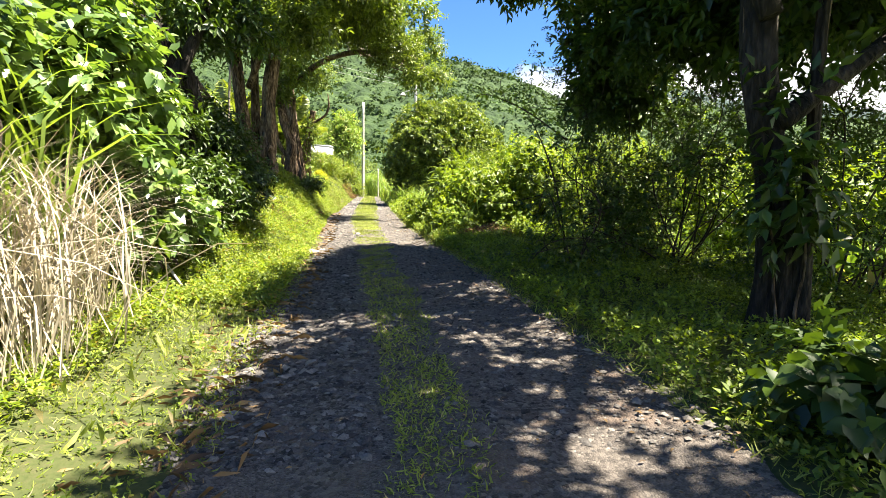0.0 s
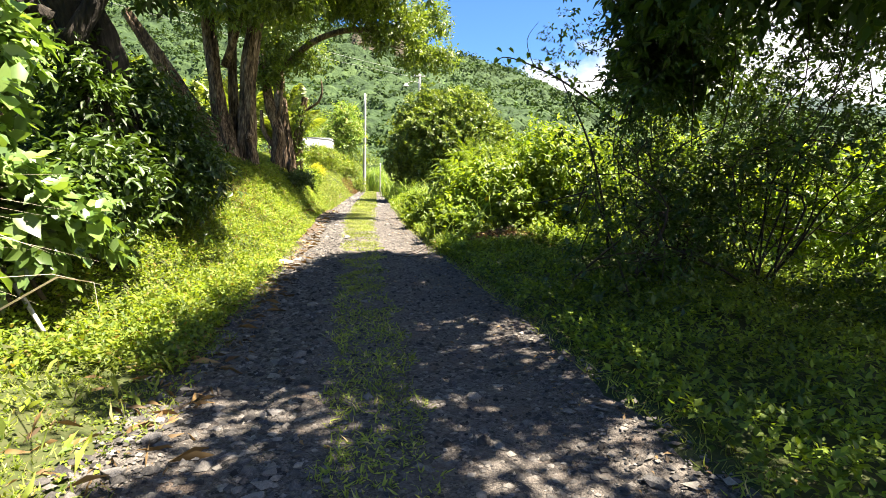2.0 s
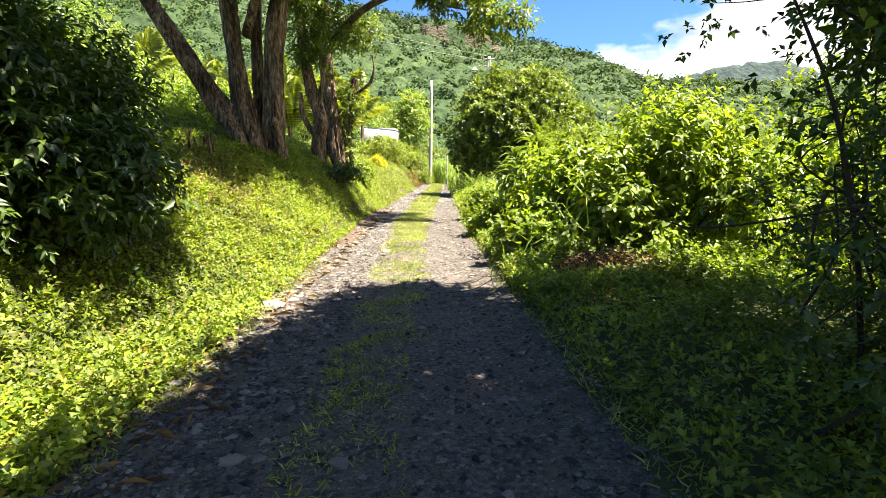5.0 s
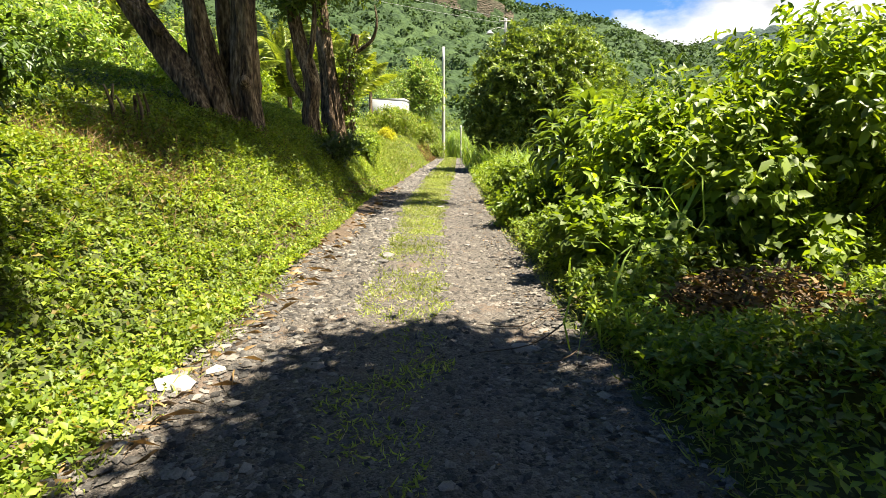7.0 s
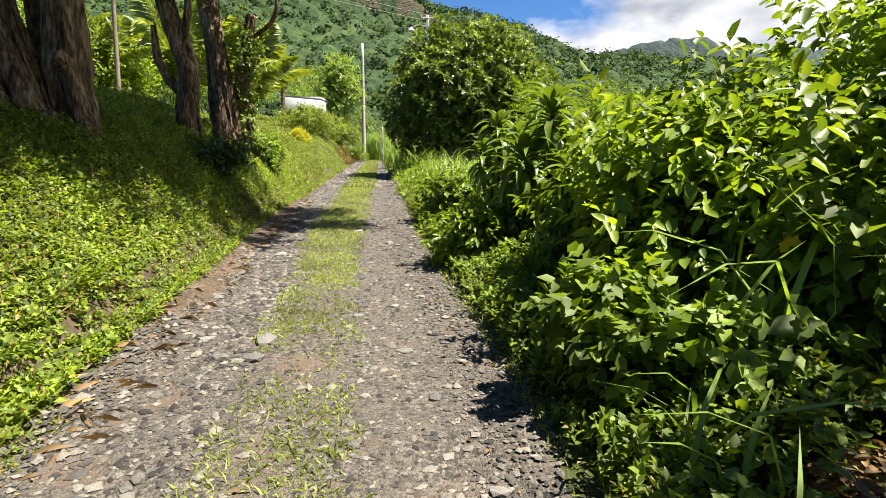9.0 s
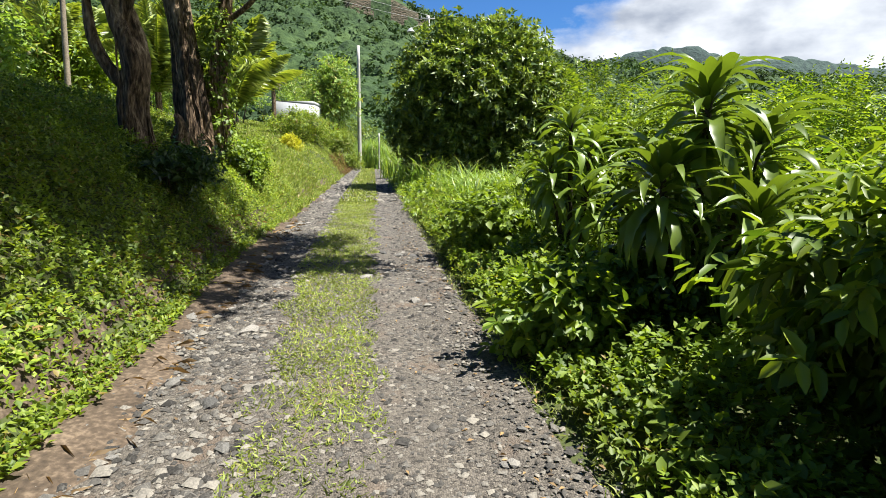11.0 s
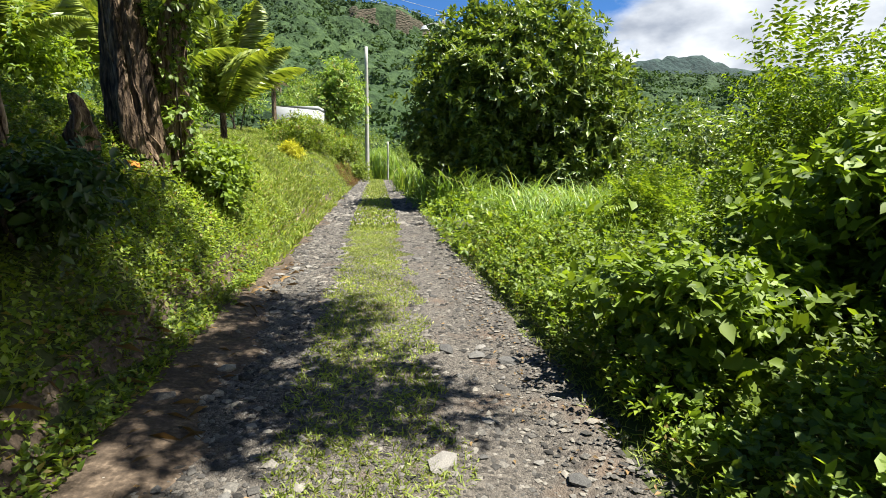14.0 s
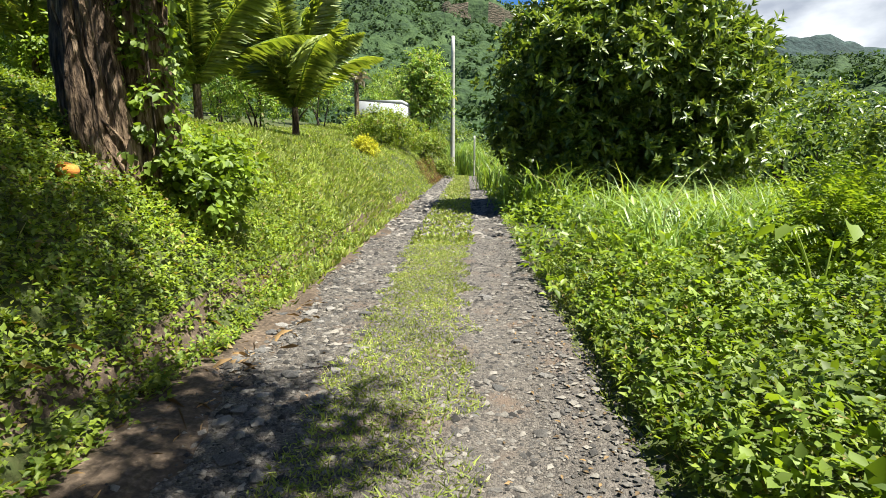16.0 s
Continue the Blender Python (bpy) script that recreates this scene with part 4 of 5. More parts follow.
def tuft(name, x, y, n, h, w, mat, label, spread_=0.25, lean=0.5, shape="arch", base=None, category="grass", whole=True):
    z0 = float(land(x, y)) if base is None else base
    a = rng.uniform(0, 6.28, n)
    P = np.stack([x + spread_ * rng.normal(size=n), y + spread_ * rng.normal(size=n), np.full(n, z0)], 1)
    q = np.abs(lean * (0.4 + 0.6 * rng.normal(size=n)))
    D = np.stack([np.cos(a) * q, np.sin(a) * q, np.ones(n)], 1)
    N_ = np.stack([-np.cos(a), -np.sin(a), 0.4 + 0 * a], 1) + 0.2 * rng.normal(size=(n, 3))
    L = h * rng.uniform(0.55, 1.2, n)
    W = np.full(n, w) * rng.uniform(0.7, 1.3, n)
    if whole and n > 30:
        return put(name, leaf_mesh(name, P, D, N_, L, W, shape), mat, None, label, category)
    e = empty(name, x, y, z0, label, category)
    for j in range(n):
        put("blade", leaf_mesh("blade", P[j:j + 1], D[j:j + 1], N_[j:j + 1], L[j:j + 1], W[j:j + 1], shape), mat, e)
    hold(e)
    return e


for i in range(26):
    gx, gy = float(rng.uniform(0.7, 4.2)), float(rng.uniform(26.0, 33.0))
    tuft("grass_clump", gx + 0.2 * (28 - gy) * 0.4, gy, 90, float(rng.uniform(1.0, 1.6)), 0.024, M_CANE, "tall arching green grass clump", 0.2, 0.75)["group"] = "tall grass clumps"
for gx, gy, gh in ((-4.75, 66.5, 2.9), (-4.3, 68.5, 3.0), (-5.1, 67.5, 2.8), (-4.0, 72, 2.6), (-5.9, 72, 2.8), (-6.4, 69, 2.8), (-1.6, 46, 1.6), (-0.8, 42, 1.7), (-1.2, 50, 1.7), (0.0, 34, 1.5), (-0.2, 37, 1.5)):
    tuft("grass_clump", gx, gy, 130, gh, 0.05, M_CANE, "yellow-green tall grass clump by the far track", 0.45, 0.35)["group"] = "tall grass clumps"
# blades at the verge, and the cane with its yellow flower
tuft("grass_clump", 2.35, 12.75, 12, 1.0, 0.03, M_CANE, "broad-bladed cane grass in the verge", 0.05, 0.9, base=0.35)
tuft("grass_clump", 1.75, 12.1, 12, 0.75, 0.022, M_CANE, "arching grass blades leaning over the gravel edge", 0.14, 1.1)
tuft("grass_clump", 1.5, 11.3, 10, 0.6, 0.018, M_CANE, "thin grass blades at the gravel edge", 0.14, 1.1)
flower = empty("yellow_flower", 2.46, 12.93, 0.9, "bright yellow flower among heart-shaped leaves", "flower")
for k in range(6):
    a = k * 1.05
    put("petal", leaf_mesh("petal", np.array([[2.46, 12.9, 1.02]]), np.array([[math.cos(a), -0.5, math.sin(a) * 0.8]]), np.array([[0, -1.0, 0.4]]), 0.075, 0.05, "oval"), M_PETAL, flower)
limb("stalk", [(2.48, 12.95, 0.3), (2.47, 12.95, 0.7), (2.46, 12.91, 1.02)], [0.006, 0.005, 0.004], M_TWIG, flower, 5)
hold(flower)
# big soft leaves over the vines
taro = empty("taro_plant", 2.2, 24.6, float(land(2.2, 24.6)), "broad-leaved taro plant among the vines", "plant")
for k in range(7):
    a, q = k * 0.9, 0.25 + 0.05 * k
    tx, ty, tz = 2.2 + math.cos(a) * q, 24.6 + math.sin(a) * q, 0.75 + 0.06 * k
    limb("stalk", [(2.2, 24.6, 0.0), (2.2 + math.cos(a) * q * 0.4, 24.6 + math.sin(a) * q * 0.4, tz * 0.6), (tx, ty, tz)], [0.012, 0.01, 0.006], M_COVER, taro, 5)
    put("leaf", leaf_mesh("leaf", np.array([[tx, ty, tz]]), np.array([[math.cos(a), math.sin(a), -0.5]]), np.array([[0.5, 0.3, 1.0]]), 0.2, 0.17, "heart"), M_VINE, taro)
hold(taro)


M_DRY = leaf_mat("dry_leaf", (0.045, 0.028, 0.014), (0.30, 0.185, 0.07), 0.25, 0.7, (1.2, 1.0, 0.6))


def leaf_pile(x, y, r, n, label):
    a, q = rng.uniform(0, 6.28, n), np.sqrt(rng.random(n)) * r
    px, py = x + np.cos(a) * q, y + np.sin(a) * q * 0.7
    pz = land(px, py) + 0.12 + 0.5 * (1 - (q / r) ** 2) * rng.random(n) ** 0.6
    L = rng.uniform(0.03, 0.09, n)
    put("leaf_pile", leaf_mesh("leaf_pile", np.stack([px, py, pz], 1), rng.normal(size=(n, 3)) * [1, 1, 0.4], np.array([0, -0.3, 1]) + 0.6 * rng.normal(size=(n, 3)), L, L * 0.4, "oval"), M_DRY, None, label, "dead leaves", kind="stuff")


leaf_pile(2.7, 11.8, 0.9, 3400, "heap of dry brown and orange fallen leaves")
leaf_pile(3.2, 11.2, 0.6, 500, "dry brown fallen leaves under the bushes")

# mango tree
z0 = float(land(2.6, 37))
mango = empty("mango_tree", 2.6, 37, z0, "round dark green mango tree with glossy leaves", "tree")
cl = clumps_in(2.75, 37, 3.6, 3.6, 3.2, 3.2, 40, 1.0)
for k in range(150):
    f = (k + 0.5) / 150
    q, a = math.sqrt(1 - (1 - 1.75 * f) ** 2) if f < 0.96 else 0.5, k * 2.4
    w = 0.84 + 0.06 * math.sin(k * 5.3)
    cl.append((2.75 + 4.15 * w * q * math.cos(a), 37 + 3.5 * w * q * math.sin(a), 3.5 + 3.9 * w * (1 - 1.75 * f), 0.6 + 0.2 * math.sin(k * 1.9), 0.6 + 0.2 * math.sin(k * 1.9), 0.62))
cl += clumps_in(4.6, 36.0, 1.5, 3.0, 1.6, 1.0, 26, 0.7)
put("crown", crown(cl, 66000, 0.28, 0.45, "diamond", "crown", droop=0.0, fill=0.6, m=9, reach=0.16, wild=0.25), M_MANGO, mango)
limb("trunk", [(2.6, 37, z0 - 0.2), (2.55, 37, 1.5), (2.6, 37, 4)], [0.35, 0.28, 0.15], M_BARK, mango, 10, 0.06)
for k in range(5):
    a = k * 1.26
    limb("branch", [(2.58, 37, 1.3), (2.6 + math.cos(a) * 1.2, 37 + math.sin(a) * 1.2, 2.8), (2.6 + math.cos(a) * 2.4, 37 + math.sin(a) * 2.2, 4.2)], [0.16, 0.1, 0.04], M_BARK, mango, 7)
hold(mango)

# ---- left: thickets and trees ----
shrub("leafy_bush", -2.45, 5.5, 0.75, 1.2, 2.9, 9500, 0.13, 0.85, "heart", M_BROAD, "broad-leaved climbing bush in full sun", 0.1, 24, 0.36, droop=0.6, m=6)
shrub("leafy_bush", -3.4, 4.2, 0.9, 1.3, 3.6, 8000, 0.13, 0.8, "heart", M_BROAD, "tall broad-leaved bush over the bank", 0.2, 22, 0.45, droop=0.6, m=6)
shrub("leafy_bush", -3.6, 6.6, 0.9, 1.2, 3.2, 5500, 0.13, 0.7, "oval", M_SHRUB, "sunlit bush climbing the bank", 0.2, 18, 0.45, droop=0.5, m=6)
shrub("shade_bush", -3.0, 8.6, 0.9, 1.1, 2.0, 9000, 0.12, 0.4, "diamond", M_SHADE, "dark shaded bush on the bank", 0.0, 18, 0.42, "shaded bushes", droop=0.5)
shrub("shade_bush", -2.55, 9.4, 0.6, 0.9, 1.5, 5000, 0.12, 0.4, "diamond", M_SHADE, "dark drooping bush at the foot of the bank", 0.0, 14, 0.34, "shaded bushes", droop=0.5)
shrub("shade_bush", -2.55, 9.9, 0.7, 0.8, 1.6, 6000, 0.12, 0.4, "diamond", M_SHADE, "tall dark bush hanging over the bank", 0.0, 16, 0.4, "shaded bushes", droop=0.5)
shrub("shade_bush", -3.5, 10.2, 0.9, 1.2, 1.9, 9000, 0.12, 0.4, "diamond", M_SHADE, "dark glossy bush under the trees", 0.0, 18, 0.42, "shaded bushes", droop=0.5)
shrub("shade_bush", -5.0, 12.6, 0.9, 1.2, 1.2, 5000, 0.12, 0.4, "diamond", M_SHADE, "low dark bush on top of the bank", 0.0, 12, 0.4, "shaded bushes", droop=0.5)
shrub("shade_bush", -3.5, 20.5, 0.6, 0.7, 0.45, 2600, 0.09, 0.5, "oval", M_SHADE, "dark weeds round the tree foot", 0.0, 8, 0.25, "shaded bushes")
shrub("shade_bush", -3.85, 24.9, 0.45, 0.5, 0.8, 2200, 0.10, 0.6, "oval", M_VINE, "leafy climber at the foot of the tree", 0.0, 9, 0.25, "shaded bushes")
for k in range(5):
    tuft("dry_grass_clump", -1.65 - 0.12 * k, 2.9 + 0.4 * k, 110, 1.5, 0.012, M_STRAW, "dry straw-coloured reeds drooping over the verge", 0.22, 0.85, base=float(land(-1.9, 3.5)), whole=False)["group"] = "dry reeds"
    tuft("cane_clump", -2.1 - 0.15 * k, 3.4 + 0.45 * k, 26, 1.8, 0.03, M_CANE, "green cane grass above the dry reeds", 0.22, 0.5)["group"] = "cane grass"
shrub("leafy_bush", -2.2, 5.9, 0.5, 0.9, 1.2, 3400, 0.13, 0.85, "heart", M_BROAD, "sunlit broad-leaved growth at the bank foot", 0.0, 14, 0.3, droop=0.6)
shrub("leafy_bush", -2.5, 3.6, 0.5, 0.8, 2.6, 4500, 0.13, 0.85, "heart", M_BROAD, "broad-leaved climber above the dry reeds", 0.6, 14, 0.34, droop=0.6)
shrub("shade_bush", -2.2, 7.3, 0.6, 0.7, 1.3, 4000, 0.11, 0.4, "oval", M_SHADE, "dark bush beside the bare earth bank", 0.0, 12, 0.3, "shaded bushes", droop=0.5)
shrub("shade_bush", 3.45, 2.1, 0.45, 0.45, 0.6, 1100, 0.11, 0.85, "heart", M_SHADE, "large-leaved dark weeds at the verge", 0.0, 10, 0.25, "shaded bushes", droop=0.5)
# dry mound on the bank
x, y = -3.3 + 0.55 * rng.normal(size=1500), 13.2 + 0.6 * rng.normal(size=1500)
blades("dry_grass", x, y, 0.22, 0.007, M_LITTER, "bleached dry grass on the broken bank", 1.0, mound=0.1, shape="thin")
for k in range(7):
    tx, ty = -4.0 + 0.16 * math.sin(k * 2.1), 14.3 + 0.2 * math.cos(k * 1.7)
    tz = float(land(tx, ty))
    stub = empty("dead_stub", tx, ty, tz, "short grey-brown dead stem sticking up from the bank", "stub", "dead stubs")
    limb("stem", [(tx, ty, tz - 0.1), (tx + 0.03 * math.sin(k), ty, tz + 0.2), (tx + 0.08 * math.sin(k * 3), ty - 0.04, tz + 0.35 + 0.06 * (k % 3))], [0.03, 0.022, 0.012], M_BARK, stub, 7)
    hold(stub)
# ferns
for fx, fy in ((-1.75, 4.3), (-1.85, 4.9), (-2.0, 13.2), (-2.2, 14.4)):
    a = rng.uniform(0, 6.28, 12)
    P = np.repeat([[fx, fy, float(land(fx, fy))]], 12, 0)
    me = sprigs(P, np.stack([np.cos(a), np.sin(a), 0.7 + 0 * a], 1), 18, 0.42, 0.07, 0.3, "diamond", "fern", True)
    put("fern", me, M_COVER, None, "green fern with feathery fronds at the bank foot", "fern", "ferns")
branch = empty("fallen_branch", -1.9, 5.9, 0.2, "pale dead branch fallen against the bank", "branch")
limb("branch", [(-2.5, 6.2, 0.75), (-2.1, 6.0, 0.45), (-1.75, 5.8, 0.12)], [0.014, 0.02, 0.015], M_POLE, branch, 6)
hold(branch)

# The clumps from x -1.5 to 0.9 are added to shade bank and rut.
big_tree("bank_tree", "old multi-stemmed tree with fluted brown bark on the bank",
         [([(-4.0, 17.1, 0.3), (-4.28, 17.1, 1.9), (-4.56, 17.1, 2.9), (-4.74, 17.15, 4.0), (-4.9, 17.2, 5.2), (-5.1, 17.2, 7.2)], [0.34, 0.24, 0.21, 0.18, 0.16, 0.1]),
          ([(-4.15, 17.0, 0.4), (-4.5, 16.95, 2.05), (-5.15, 16.9, 2.95), (-5.8, 16.8, 4.0), (-6.8, 16.6, 5.6)], [0.34, 0.25, 0.22, 0.19, 0.1]),
          ([(-4.2, 17.5, 0.4), (-4.3, 17.5, 2.4), (-4.4, 17.6, 4.0), (-4.4, 17.8, 7.0)], [0.26, 0.15, 0.12, 0.08]),
          ([(-3.72, 17.3, 0.2), (-3.84, 17.3, 1.7), (-3.9, 17.3, 2.4), (-3.87, 17.3, 3.4), (-3.85, 17.35, 4.5), (-3.5, 17.6, 6.8)], [0.36, 0.24, 0.25, 0.2, 0.19, 0.12])],
         [([(-4.5, 17.3, 4.4), (-3.5, 16.4, 6), (-2.5, 15.6, 7)], [0.12, 0.08, 0.03]), ([(-5.0, 16.6, 3.2), (-5.6, 16.4, 3.9), (-5.7, 16.2, 4.5)], [0.09, 0.06, 0.03]),
          ([(-3.75, 17.2, 1.9), (-3.55, 17.0, 1.4), (-3.4, 16.8, 0.9)], [0.13, 0.11, 0.07]), ([(-4.0, 16.95, 1.8), (-3.85, 16.7, 1.4), (-3.65, 16.4, 1.0)], [0.13, 0.1, 0.05]), ([(-3.85, 17.2, 2.35), (-3.78, 17.0, 2.45), (-3.74, 16.9, 2.5)], [0.12, 0.11, 0.07])],
         clumps_in(-4.0, 16.8, 7.2, 2.6, 2.8, 1.2, 26, 0.75) + clumps_in(-4.0, 16.4, 5.8, 1.9, 1.6, 0.5, 18, 0.5) + clumps_in(-1.4, 16.6, 7.2, 1.6, 2.6, 0.5, 40, 0.62) + clumps_in(-1.5, 18.6, 7.6, 1.5, 4.6, 0.5, 54, 0.6) + clumps_in(-2.3, 14.4, 5.5, 1.0, 1.2, 0.5, 14, 0.45) + clumps_in(-1.2, 13.6, 6.7, 1.2, 1.4, 0.4, 14, 0.5) + clumps_in(-0.4, 18.0, 7.0, 1.0, 1.4, 0.4, 14, 0.42) + clumps_in(0.9, 18.4, 7.1, 1.2, 1.2, 0.4, 8, 0.4), 52000, 0.18, 0.42, M_TREE, 7)
big_tree("bank_tree", "slender mossy brown tree with a high crown",
         [([(-4.0, 21.1, 0.8), (-4.1, 21.1, 1.6), (-4.14, 21.1, 2.2), (-4.06, 21.1, 2.8), (-4.24, 21.15, 3.4), (-4.42, 21.2, 4.0), (-4.65, 21.3, 5.2), (-4.9, 21.5, 7)], [0.32, 0.2, 0.17, 0.2, 0.16, 0.17, 0.13, 0.09])],
         [([(-4.1, 21.1, 2.35), (-4.4, 21.1, 2.65), (-4.62, 21.1, 3.1), (-4.66, 21.1, 3.7)], [0.13, 0.1, 0.08, 0.05]), ([(-4.2, 21.1, 3.3), (-4.0, 21.1, 3.9), (-3.95, 21.2, 4.8)], [0.1, 0.08, 0.04])],
         clumps_in(-4.2, 21.0, 7.8, 1.8, 1.8, 0.8, 10, 0.6) + clumps_in(-1.5, 20.2, 7.4, 1.6, 2.0, 0.5, 26, 0.6) + clumps_in(-4.4, 21.2, 4.9, 0.5, 0.5, 0.5, 8, 0.34) + clumps_in(-4.2, 20.8, 6.2, 1.2, 1.2, 0.6, 12, 0.45), 14000, 0.19, 0.42, M_TREE, 5)
big_tree("bank_tree", "leaning rough-barked tree with a branch over the track",
         [([(-4.5, 24.4, 0.8), (-4.62, 24.45, 1.7), (-4.68, 24.45, 2.6), (-4.82, 24.5, 3.9), (-5.0, 24.5, 5.5), (-4.9, 24.4, 8)], [0.42, 0.34, 0.29, 0.25, 0.2, 0.1]),
          ([(-4.15, 24.7, 0.9), (-4.28, 24.7, 1.7), (-4.26, 24.7, 2.8), (-4.1, 24.7, 3.8), (-3.9, 24.6, 4.7)], [0.34, 0.22, 0.18, 0.16, 0.1]),
          ([(-4.35, 24.3, 1.1), (-4.4, 24.3, 2.0), (-4.52, 24.3, 3.0), (-4.75, 24.4, 4.2)], [0.22, 0.15, 0.13, 0.08])],
         [([(-4.0, 24.6, 4.1), (-3.55, 24.4, 4.3), (-3.25, 24.2, 4.5), (-3.1, 24.1, 4.9), (-3.15, 24.1, 5.4)], [0.07, 0.06, 0.055, 0.04, 0.015]),
          ([(-4.95, 24.4, 5.6), (-3.2, 22.6, 6.4), (-1.4, 21.0, 6.5), (0.2, 20.2, 6.1), (1.2, 19.8, 5.5)], [0.15, 0.12, 0.09, 0.05, 0.02]),
          ([(-1.4, 21.0, 6.5), (-0.6, 20.4, 6.0), (0.4, 19.4, 5.5)], [0.05, 0.04, 0.015]),
          ([(-4.45, 24.2, 1.5), (-4.25, 23.8, 1.2), (-3.95, 23.5, 0.9)], [0.14, 0.1, 0.06]), ([(-4.2, 24.8, 1.6), (-3.95, 24.85, 1.2), (-3.8, 24.9, 0.8)], [0.13, 0.1, 0.05])],
         clumps_in(-3.4, 22.6, 8.0, 2.0, 1.6, 0.8, 16, 0.65) + clumps_in(-1.3, 22.2, 7.6, 1.5, 1.1, 0.5, 14, 0.55) + clumps_in(0.0, 19.9, 6.1, 1.7, 1.0, 0.6, 21, 0.42)
         + clumps_in(1.0, 20.0, 5.4, 1.0, 0.8, 0.6, 18, 0.38) + clumps_in(-4.0, 23.6, 6.0, 1.3, 1.2, 0.5, 14, 0.45) + clumps_in(0.9, 21.5, 7.0, 1.0, 1.2, 0.4, 16, 0.45) + clumps_in(-4.05, 24.6, 3.9, 0.2, 0.2, 0.9, 7, 0.26), 19000, 0.17, 0.42, M_TREE, 9)
# The clump at x -0.7 is unseen, added to shade the bank bushes.
big_tree("shade_tree", "dark leaning tree above the bank thicket",
         [([(-2.9, 8.7, 0.2), (-2.88, 8.6, 1.6), (-2.9, 8.6, 2.5), (-3.1, 8.5, 3.3), (-3.7, 8.4, 4.3), (-4.4, 8.5, 5.8)], [0.42, 0.36, 0.34, 0.31, 0.22, 0.1])],
         [([(-2.85, 8.0, 2.7), (-2.5, 8.2, 3.5), (-2.2, 8.8, 5.0)], [0.12, 0.1, 0.04]), ([(-3.3, 8.0, 3.4), (-3.6, 9.6, 4.4), (-3.4, 11.4, 5.2)], [0.12, 0.09, 0.03]),
          ([(-3.6, 8.1, 4.0), (-3.0, 9.0, 5.2), (-1.8, 9.5, 5.9)], [0.1, 0.07, 0.03]), ([(-3.0, 8.0, 3.0), (-3.6, 7.6, 3.4), (-4.2, 7.0, 4.2)], [0.1, 0.07, 0.03])],
         clumps_in(-4.0, 9.8, 5.4, 1.8, 2.6, 0.9, 26, 0.7) + clumps_in(-2.4, 8.8, 4.1, 0.7, 0.9, 0.5, 12, 0.4) + clumps_in(-0.7, 9.5, 6.2, 1.2, 1.7, 0.4, 34, 0.5) + clumps_in(-4.6, 12.0, 5.6, 1.6, 2.0, 0.9, 10, 0.6), 30000, 0.17, 0.42, M_SHADE, 4, bark=M_SHADEBARK)
big_tree("bank_tree", "bright leafy young tree behind the bank",
         [([(-7.5, 13.0, 1.8), (-7.5, 13.0, 4.0), (-7.3, 13.2, 6.5)], [0.16, 0.12, 0.06])], [],
         clumps_in(-7.4, 13.2, 6.4, 2.0, 2.4, 1.6, 20, 0.7), 8000, 0.16, 0.42, M_TREE)
stump = empty("tree_stump", -3.92, 22.1, 1.3, "broken reddish-brown stub of a cut trunk", "stump")
limb("stub", [(-3.85, 22.3, 0.9), (-3.9, 22.15, 1.5), (-3.93, 22.1, 1.75), (-3.9, 22.05, 1.95), (-3.97, 22.05, 2.12)], [0.15, 0.08, 0.11, 0.075, 0.02], M_BARK, stump, 18, 0.3)
hold(stump)
ivy = empty("climbing_ivy", -4.15, 24.5, float(land(-4.15, 24.5)), "green heart-leaved ivy climbing the rough trunk", "vine")
put("foliage", crown([(-4.2, 24.58, z, 0.27, 0.27, 0.3) for z in np.linspace(1.5, 4.2, 12)] + [(-3.95, 24.8, 1.4, 0.4, 0.4, 0.35)], 1900, 0.085, 0.85, "heart", "foliage", droop=0.7, fill=0.85, m=4), M_VINE, ivy)
limb("stem", [(-4.05, 24.45, 1.2), (-4.08, 24.45, 2.2), (-4.09, 24.46, 3.2), (-3.95, 24.48, 4.2)], [0.014, 0.012, 0.01, 0.005], M_TWIG, ivy, 5)
hold(ivy)
bm = bmesh.new()
bmesh.ops.create_icosphere(bm, subdivisions=2, radius=0.075)
for v in bm.verts:
    v.co *= 1 + 0.12 * math.sin(v.co.x * 60) * math.cos(v.co.z * 50)
    v.co.x *= 1.35
me = bpy.data.meshes.new("husk")
bm.to_mesh(me)
bm.free()
husk = put("coconut_husk", me, M_ORANGE, None, "orange-brown coconut husk at the tree foot", "husk", smooth=True)
husk.location = (-4.29, 23.59, float(land(-4.29, 23.59)) + 0.1)

